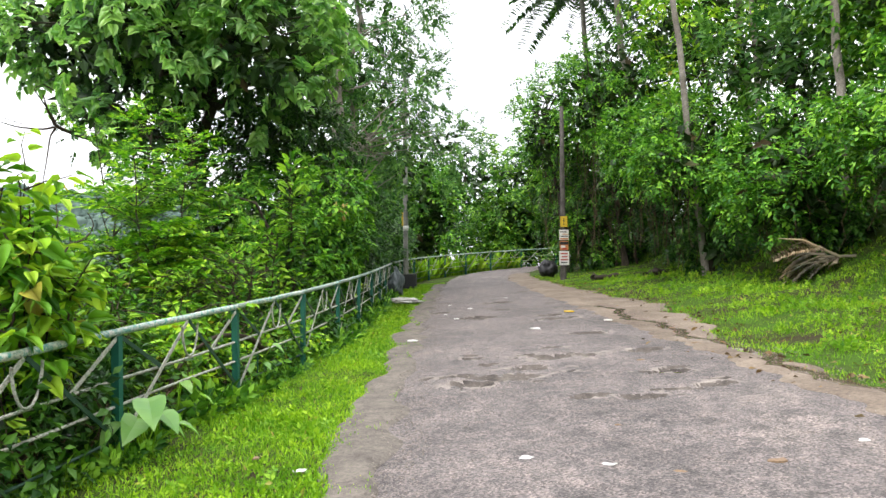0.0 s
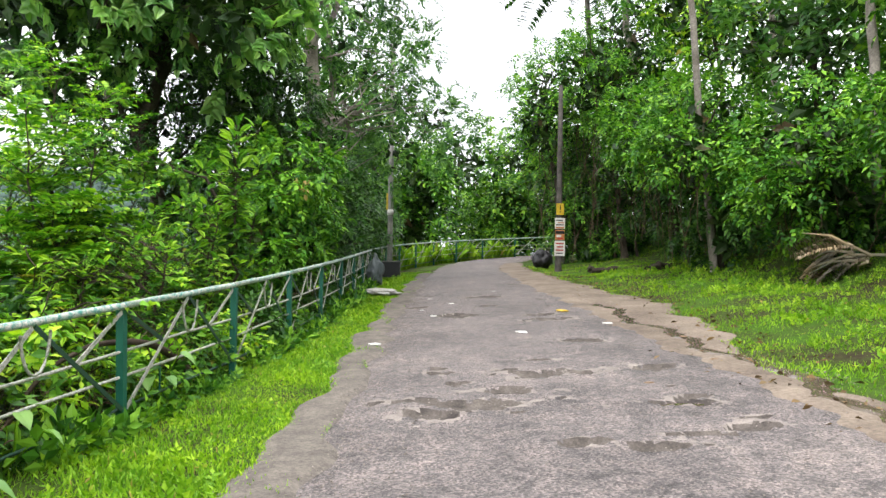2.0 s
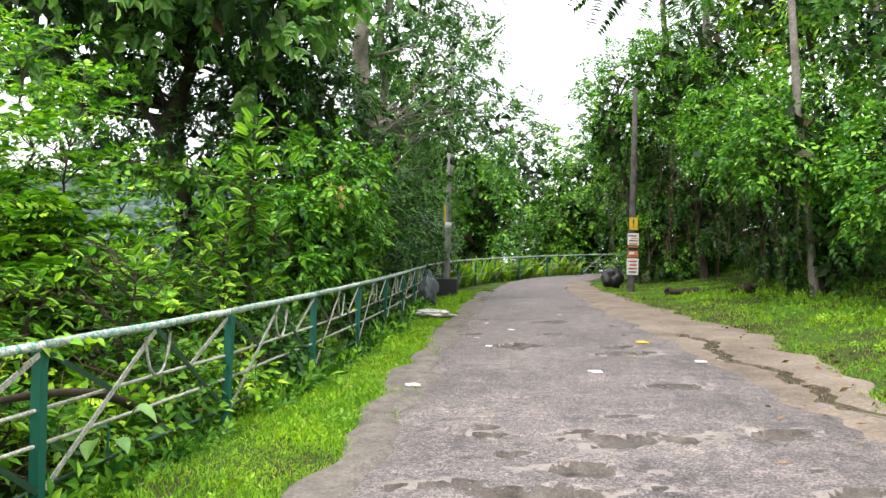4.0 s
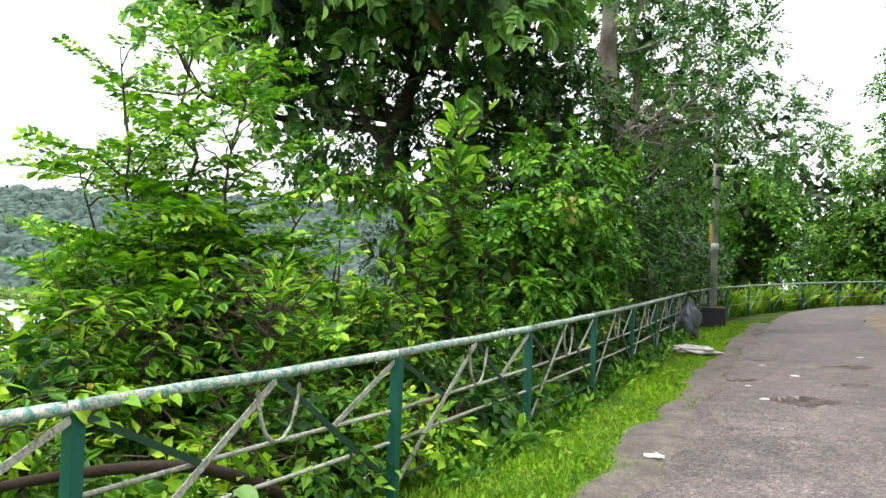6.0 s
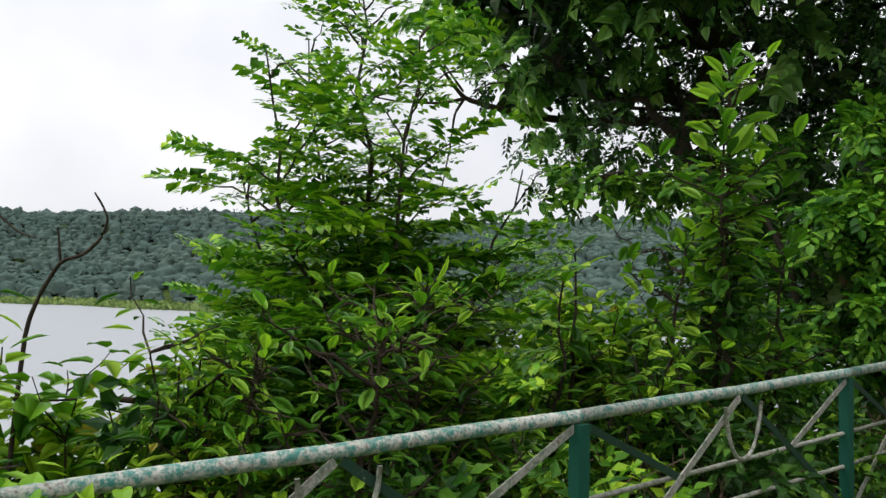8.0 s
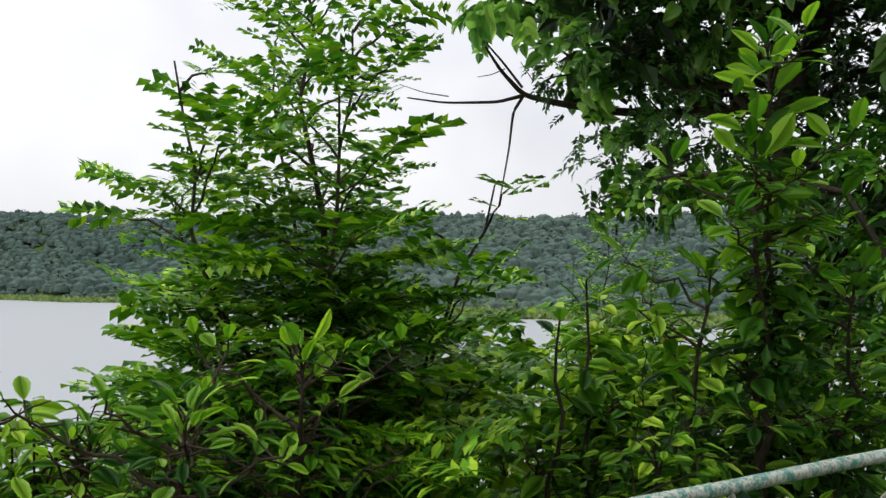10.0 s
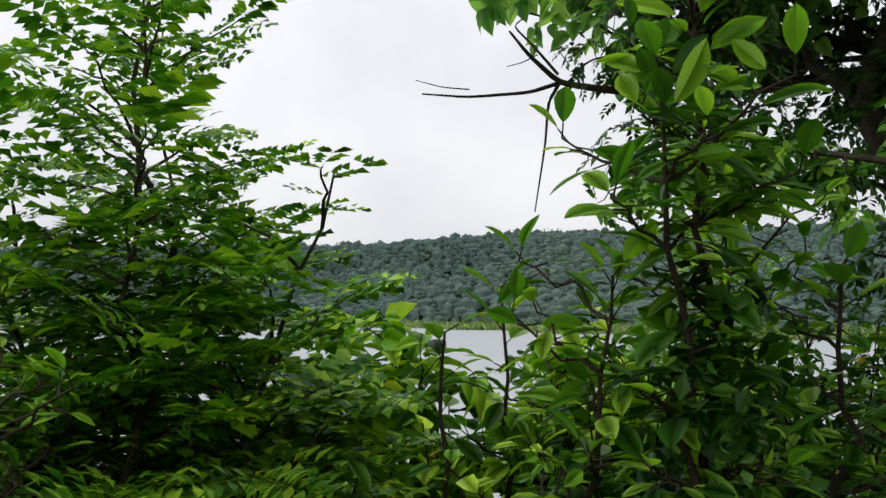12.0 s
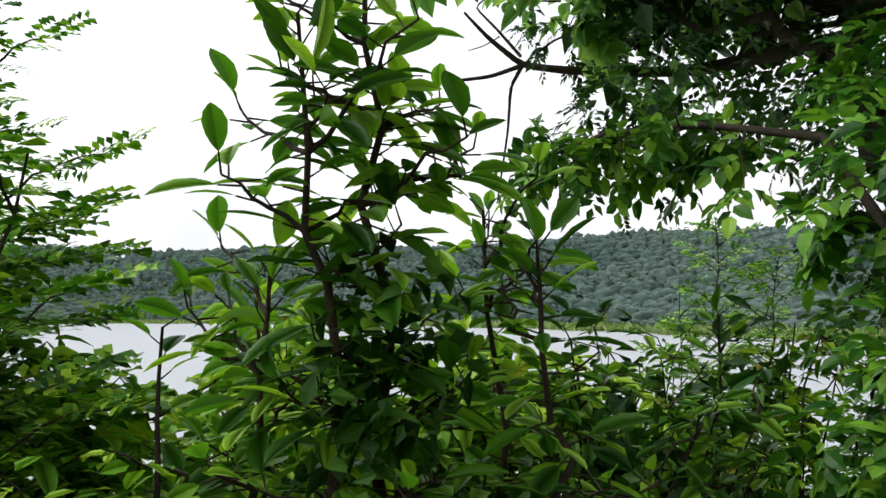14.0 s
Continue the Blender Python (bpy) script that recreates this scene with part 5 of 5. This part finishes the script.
branch_thing("dead_branch", "bare dead branch reaching out from the broadleaf tree", "branch",
             [([(-5.3, 17.4, 3.9), (-6.55, 16.85, 3.97), (-6.78, 16.3, 3.98), (-7.03, 15.71, 4.04), (-7.23, 15.32, 4.13), (-7.24, 14.99, 4.38), (-7.19, 14.74, 4.6)], 0.07, 0.012),
              ([(-7.23, 15.32, 4.13), (-7.33, 15.02, 4.03), (-7.48, 14.4, 3.97), (-7.5, 13.91, 3.97)], 0.025, 0.008),
              ([(-7.23, 15.32, 4.13), (-7.3, 15.22, 3.93), (-7.35, 15.2, 3.5), (-7.42, 15.1, 2.81)], 0.022, 0.007),
              ([(-7.24, 15.31, 4.22), (-7.35, 15.1, 4.52), (-7.46, 14.92, 4.76), (-7.36, 15.06, 4.88)], 0.018, 0.006),
              ([(-7.36, 15.06, 4.88), (-7.19, 15.34, 4.76), (-7.0, 15.64, 4.7)], 0.012, 0.01),
              ([(-7.24, 15.83, 4.79), (-7.1, 16.06, 4.58), (-6.95, 16.32, 4.31), (-6.8, 16.57, 4.12)], 0.014, 0.03),
              ([(-7.34, 15.13, 4.44), (-7.43, 15.0, 4.37), (-7.52, 14.86, 4.34)], 0.008, 0.004),
              ([(-7.16, 15.44, 4.23), (-7.05, 15.6, 4.35), (-6.88, 15.87, 4.4)], 0.014, 0.008),
              ([(-7.17, 15.41, 4.3), (-7.22, 15.32, 4.46), (-7.24, 15.28, 4.52)], 0.007, 0.003),
              ([(-7.0, 15.68, 4.38), (-6.92, 15.78, 4.62), (-6.89, 15.8, 4.85)], 0.007, 0.003),
              ([(-7.37, 14.37, 4.02), (-7.52, 14.14, 4.06), (-7.66, 13.9, 4.15)], 0.008, 0.004)], M_TWIG, (-5.3, 17.4, 3.9))
branch_thing("bare_twig", "dark bare curling twig above the shrubs", "twig",
             [([(-4.3, 9.2, -0.9), (-4.48, 9.38, 1.37), (-4.41, 9.43, 1.58), (-4.32, 9.5, 1.76), (-4.22, 9.59, 1.8), (-4.15, 9.65, 1.89), (-4.12, 9.67, 1.99), (-4.14, 9.64, 2.07), (-4.17, 9.61, 2.13)], 0.014, 0.005), ([(-4.32, 9.5, 1.76), (-4.32, 9.49, 1.85), (-4.32, 9.48, 1.94)], 0.009, 0.004)], M_TWIG, (-4.3, 9.2, -0.9))
branch_thing("bare_twig", "dark bare twig hanging into the view over the lake", "twig",
             [([(-4.9, 8.4, -1.6), (-4.85, 8.6, 1.4), (-4.74, 9.06, 2.22), (-4.67, 9.13, 2.19), (-4.59, 9.21, 2.12), (-4.56, 9.25, 2.0), (-4.48, 9.33, 1.91), (-4.41, 9.4, 1.88)], 0.012, 0.004), ([(-4.66, 9.14, 2.19), (-4.6, 9.19, 2.24), (-4.58, 9.2, 2.33)], 0.008, 0.004), ([(-4.85, 8.6, 1.4), (-4.74, 9.05, 2.3), (-4.67, 9.11, 2.34), (-4.62, 9.16, 2.37), (-4.59, 9.19, 2.42)], 0.008, 0.004)], M_TWIG, (-4.9, 8.4, -1.6))
branch_thing("crooked_branch", "crooked dark branch of a lakeside shrub", "branch",
             [([(-4.7, 11.7, -1.4), (-4.9, 11.42, 0.37), (-5.12, 11.19, 0.69), (-5.21, 10.9, 0.8), (-5.28, 10.57, 0.81), (-5.46, 10.23, 0.85)], 0.06, 0.02), ([(-5.12, 11.19, 0.69), (-5.19, 10.67, 0.57), (-5.3, 10.3, 0.6)], 0.02, 0.008), ([(-5.2, 10.9, 0.8), (-5.2, 10.97, 1.05), (-5.2, 11.0, 1.4)], 0.015, 0.006)], M_TWIG, (-4.7, 11.7, -1.4))
branch_thing("fallen_branch", "dark curved fallen branch caught in the fence bars", "branch",
             [([(-2.75, 7.2, -0.2), (-2.5, 7.9, 0.62), (-2.32, 8.3, 0.77), (-2.28, 8.6, 0.76), (-2.24, 8.95, 0.73), (-2.2, 9.3, 0.67), (-2.17, 9.57, 0.58), (-2.13, 9.88, 0.44), (-2.1, 10.1, 0.30)], 0.014, 0.042)], M_TWIG, (-1.88, 9.87, 0.2))


def frond_heap(at, seed):
    rng = np.random.default_rng(seed)
    z = float(rough_land(*at))
    ob = thing("dead_fronds", (at[0], at[1], z), "heap of dry grey-brown palm fronds on the bank", "fronds")
    for i in range(9):
        a = rng.uniform(0.6, 3.6)
        o = np.array([[at[0] + rng.normal() * 0.25, at[1] + rng.normal() * 0.2, z + 0.12 + 0.05 * i]])
        d = np.array([[math.cos(a), math.sin(a) * 0.6, rng.uniform(-0.12, 0.5 if i > 5 else 0.1)]])
        s = Soup()
        s.scatter(PALM_FROND, o, d, np.array([[rng.normal() * 0.4, rng.normal() * 0.4, 1.0]]), 0.85 * rng.uniform(0.7, 1.2))
        s.tube(np.concatenate([o - 0.25 * d, o + 0.5 * d, o + 1.0 * d - [0, 0, 0.2]]), [0.035, 0.022, 0.006], 5)
        put("frond", s.mesh("frond", M_DRY_PALE), ob)


M_DRY_PALE = leaf_material("dry_frond", (0.12, 0.09, 0.06), (0.24, 0.19, 0.14), (0.38, 0.32, 0.25), rough=0.85, trans=0.08, spec=0.1)
frond_heap((7.9, 17.0), 520)


# ---- poles, signs and refuse ----
def lathe(profile, sides=24):
    v, f = [], []
    for r, z in profile:
        v += [(r * math.cos(2 * math.pi * k / sides), r * math.sin(2 * math.pi * k / sides), z) for k in range(sides)]
    for i in range(len(profile) - 1):
        for k in range(sides):
            a, b = i * sides + k, i * sides + (k + 1) % sides
            f += [(a, b, b + sides), (a, b + sides, a + sides)]
    return np.array(v), np.array(f)


def bm_box(cx, cy, cz, sx, sy, sz, bevel=0.0, yaw=0.0):
    bm = bmesh.new()
    bmesh.ops.create_cube(bm, size=1.0)
    bmesh.ops.scale(bm, vec=(sx, sy, sz), verts=bm.verts)
    if bevel:
        bmesh.ops.bevel(bm, geom=bm.edges[:], offset=bevel, segments=2, affect="EDGES", profile=0.6)
    bmesh.ops.transform(bm, matrix=pose(cx, cy, cz, 0, 0, yaw), verts=bm.verts)
    return bm


M_POLE_DARK = two_tone("dark_wood_pole", (0.05, 0.045, 0.042), (0.12, 0.108, 0.095), 4.0, 0.85, 0.2, 0.4, 0.01, 40)
M_CONCRETE = two_tone("weathered_concrete", (0.16, 0.16, 0.145), (0.30, 0.29, 0.26), 3.0, 0.9, 0.2, 0.4, 0.01, 40)
M_YELLOW, M_WHITE, M_RED = plain("yellow_enamel", (0.62, 0.42, 0.03)), plain("white_enamel", (0.72, 0.70, 0.66)), plain("red_paint", (0.45, 0.05, 0.04))
M_ORANGE, M_BLACK = plain("orange_paint", (0.55, 0.22, 0.08)), plain("black_paint", (0.02, 0.02, 0.022), 0.5)
M_BAG, M_SACK = plain("grey_plastic", (0.10, 0.12, 0.125), 0.35, 0.5), plain("white_plastic", (0.52, 0.50, 0.46), 0.5)


def sign_pole(x, y):
    z = float(land(x, y))
    ob = thing("sign_pole", (x, y, z), "dark utility pole with yellow and white notice plates", "pole")
    v, f = lathe([(0.115, -0.2), (0.11, 1.0), (0.10, 2.4), (0.085, 4.0), (0.07, 6.2), (0.0, 6.22)], 16)
    put("pole", tri_mesh("pole", v + [x, y, z], f, M_POLE_DARK, True), ob)
    yaw = 9.0
    face = Matrix.Translation((x, y, z)) @ pose(0, 0, 0, 0, 0, yaw)

    def plate(name, z0, z1, w, mat, bars, label):
        bm = bm_box(0, -0.122, (z0 + z1) / 2, w, 0.012, z1 - z0, 0.004)
        bmesh.ops.transform(bm, matrix=face, verts=bm.verts)
        p = part(name, bm, mat, ob, label)
        for bz, bw, bh, bmat, bx in bars:
            b = bm_box(bx, -0.131, bz, bw, 0.004, bh)
            bmesh.ops.transform(b, matrix=face, verts=b.verts)
            part("marking", b, bmat, p)

    plate("yellow_plate", 1.88, 2.26, 0.26, M_YELLOW, [(2.12, 0.035, 0.17, M_BLACK, 0.0), (1.98, 0.035, 0.05, M_BLACK, 0.0)], "small yellow warning plate with a black mark")
    plate("notice_plate", 1.42, 1.78, 0.34, M_WHITE, [(1.70, 0.24, 0.035, M_BLACK, -0.02), (1.62, 0.20, 0.03, M_ORANGE, 0.03), (1.55, 0.26, 0.035, M_BLACK, 0), (1.46, 0.28, 0.05, M_ORANGE, 0)], "white and orange notice plate")
    plate("painted_plate", 1.05, 1.38, 0.32, M_ORANGE, [(1.30, 0.30, 0.10, M_BLACK, 0), (1.18, 0.16, 0.08, M_WHITE, -0.04), (1.10, 0.2, 0.05, M_RED, 0.02)], "weathered orange and black plate")
    plate("white_plate", 0.52, 1.02, 0.36, M_WHITE, [(0.93, 0.27, 0.045, M_RED, 0), (0.82, 0.22, 0.045, M_RED, 0.01), (0.71, 0.26, 0.045, M_RED, 0), (0.61, 0.24, 0.035, M_BLACK, 0)], "white notice plate with red writing")


sign_pole(4.3, 29.3)


def lamp_pole(x, y):
    z = float(land(x, y))
    ob = thing("utility_pole", (x, y, z), "grey concrete utility pole beside the fence", "pole")
    v, f = lathe([(0.095, -0.2), (0.09, 1.2), (0.085, 3.0), (0.07, 8.0), (0.0, 8.02)], 16)
    put("pole", tri_mesh("pole", v + [x, y, z], f, M_CONCRETE, True), ob)
    v, f = lathe([(0.088, 2.05), (0.105, 2.06), (0.105, 2.22), (0.088, 2.23)], 16)
    put("collar", tri_mesh("collar", v + [x, y, z], f, M_WHITE, True), ob, "pale band round the pole")
    part("side_plate", bm_box(x - 0.115, y, z + 2.5, 0.06, 0.04, 0.55, 0.006), M_YELLOW, ob, "narrow yellow plate")


lamp_pole(-1.35, 29.9)


def lumpy(name, at, size, mat, label, category, seed, fold=0.16, top=None):
    """A soft bag or bundle: a ball pressed flat on the ground, creased and pinched."""
    rng = np.random.default_rng(seed)
    z = float(land(at[0], at[1])) + 0.02
    bm = bmesh.new()
    bmesh.ops.create_icosphere(bm, subdivisions=4, radius=1.0)
    for v in bm.verts:
        c = v.co.copy()
        w = 1 + fold * noise.noise(c * 2.2 + Vector((seed, 0, 0))) + 0.5 * fold * noise.noise(c * 6 + Vector((0, seed, 0)))
        pinch = 1.0
        if top and c.z > top:
            pinch = max(0.25, 1 - (c.z - top) * 1.9)
        v.co = Vector((c.x * w * size[0] * pinch, c.y * w * size[1] * pinch, max(c.z, -0.75) * w * size[2]))
    low = min(v.co.z for v in bm.verts)
    bmesh.ops.translate(bm, vec=(at[0], at[1], z - low), verts=bm.verts)
    for f in bm.faces:
        f.smooth = True
    ob = part(name, bm, mat)
    return tagged(ob, label, category)


lumpy("refuse_bag", (-1.38, 23.9), (0.21, 0.18, 0.42), M_BAG, "grey plastic refuse bag standing against the fence", "bag", 3, 0.5, 0.4)
lumpy("plastic_sack", (-0.98, 20.9), (0.36, 0.15, 0.075), M_SACK, "crumpled white plastic sack lying in the grass", "sack", 5, 0.6)
lumpy("refuse_bag", (4.0, 31.3), (0.34, 0.3, 0.36), M_BLACK, "black refuse bag behind the sign pole", "bag", 7, 0.25)


def concrete_block(x, y):
    z = float(land(x, y))
    ob = thing("bin_box", (x, y, z), "black open-topped box at the foot of the pole", "box")
    for dx, dy, sx, sy in ((0, -0.24, 0.66, 0.04), (0, 0.24, 0.66, 0.04), (-0.31, 0, 0.04, 0.44), (0.31, 0, 0.04, 0.44)):
        part("side", bm_box(x + dx, y + dy, z + 0.24, sx, sy, 0.54, 0.008), M_BLACK, ob)
    part("floor_panel", bm_box(x, y, z + 0.02, 0.58, 0.44, 0.03), M_BLACK, ob)
    part("rim", bm_box(x, y - 0.24, z + 0.525, 0.70, 0.07, 0.03, 0.006), M_CONCRETE, ob, "pale worn rim")


concrete_block(-1.25, 28.4)


def scrap(name, x, y, size, mat, label, seed, lift=0.034):
    """A crumpled scrap of paper, plastic or leaf on the road."""
    rng = np.random.default_rng(seed)
    z = float(slab(x, y)) + lift
    n = 9
    a = np.linspace(0, 2 * np.pi, n, endpoint=False)
    r = size * rng.uniform(0.55, 1.1, n)
    ring = np.stack([x + r * np.cos(a), y + 0.7 * r * np.sin(a), z + size * rng.uniform(0.0, 0.22, n)], -1)
    low = ring.copy()
    low[:, 2] = z - 0.004
    v = np.concatenate([ring, [[x, y, z + size * 0.22]], low])
    f = [(i, (i + 1) % n, n) for i in range(n)]
    for i in range(n):
        j = (i + 1) % n
        f += [(i, n + 1 + i, n + 1 + j), (i, n + 1 + j, j)]
    tagged(put(name, tri_mesh(name, v, f, mat)), label, "litter", "litter on the lane")


M_DRYLEAF = plain("tan_dry_leaf", (0.25, 0.165, 0.10), 0.8)
for i, (x, y, s) in enumerate([(0.56, 5.55, 0.06), (1.06, 5.29, 0.05), (2.84, 5.57, 0.05), (-0.96, 5.53, 0.06), (1.51, 13.49, 0.09), (2.85, 14.22, 0.1), (0.24, 15.94, 0.07), (-0.49, 12.64, 0.10), (0.6, 18.2, 0.06), (0.15, 19.4, 0.05), (0.05, 17.0, 0.05), (1.6, 21.0, 0.06)]):
    scrap("paper_scrap", x, y, s, M_WHITE, "small crumpled white scrap on the asphalt", 600 + i)
scrap("yellow_wrapper", 2.46, 16.08, 0.12, M_YELLOW, "crumpled yellow plastic wrapper beside the dirt shoulder", 640, 0.05)
for i, (x, y, s) in enumerate([(2.09, 5.18, 0.075), (-1.37, 5.92, 0.05), (1.45, 5.06, 0.05), (1.35, 6.38, 0.04), (2.3, 9.6, 0.05), (3.3, 10.8, 0.06), (3.5, 12.6, 0.06)]):
    scrap("fallen_leaf", x, y, s, M_DRYLEAF, "tan fallen leaf lying on the lane", 660 + i)


def puddle(x, y, rx, ry):
    a = np.linspace(0, 2 * np.pi, 28, endpoint=False)
    w = 1 + 0.15 * np.sin(3 * a + x) + 0.08 * np.sin(7 * a)
    xs, ys = x + rx * w * np.cos(a), y + ry * w * np.sin(a)
    v = np.concatenate([np.stack([xs, ys, slab(xs, ys) + 0.018], -1), [[x, y, float(slab(x, y)) + 0.018]]])
    f = [(i, (i + 1) % 28, 28) for i in range(28)]
    tagged(put("puddle", tri_mesh("puddle", v, f, M_PUDDLE)), "small muddy puddle in a pothole", "puddle", kind="structure")


puddle(1.44, 10.75, 0.26, 0.16)
puddle(2.3, 8.7, 0.2, 0.07)


def log(x, y, length, r, yaw, mat, label, seed):
    rng = np.random.default_rng(seed)
    z = float(rough_land(x, y)) + r * 0.8
    s = Soup()
    d = np.array([math.cos(yaw), math.sin(yaw), 0.08])
    s.tube(bend(np.array([x, y, z]) - d * length / 2, np.array([x, y, z]) + d * length / 2, rng, 0.05, 8), r * rng.uniform(0.85, 1.1, 8), 9)
    tagged(put("log", s.mesh("log", mat, True)), label, "log", "dead wood on the bank")


log(5.3, 26.6, 0.9, 0.08, 0.25, M_BARK_DARK, "dark rotting log on the grassy bank", 701)
log(5.0, 27.2, 0.5, 0.1, 1.4, M_BARK_DARK, "short dark stump piece on the bank", 702)
log(6.4, 24.8, 1.3, 0.12, 0.9, M_BARK_DARK, "dark fallen limb at the foot of the bank", 703)
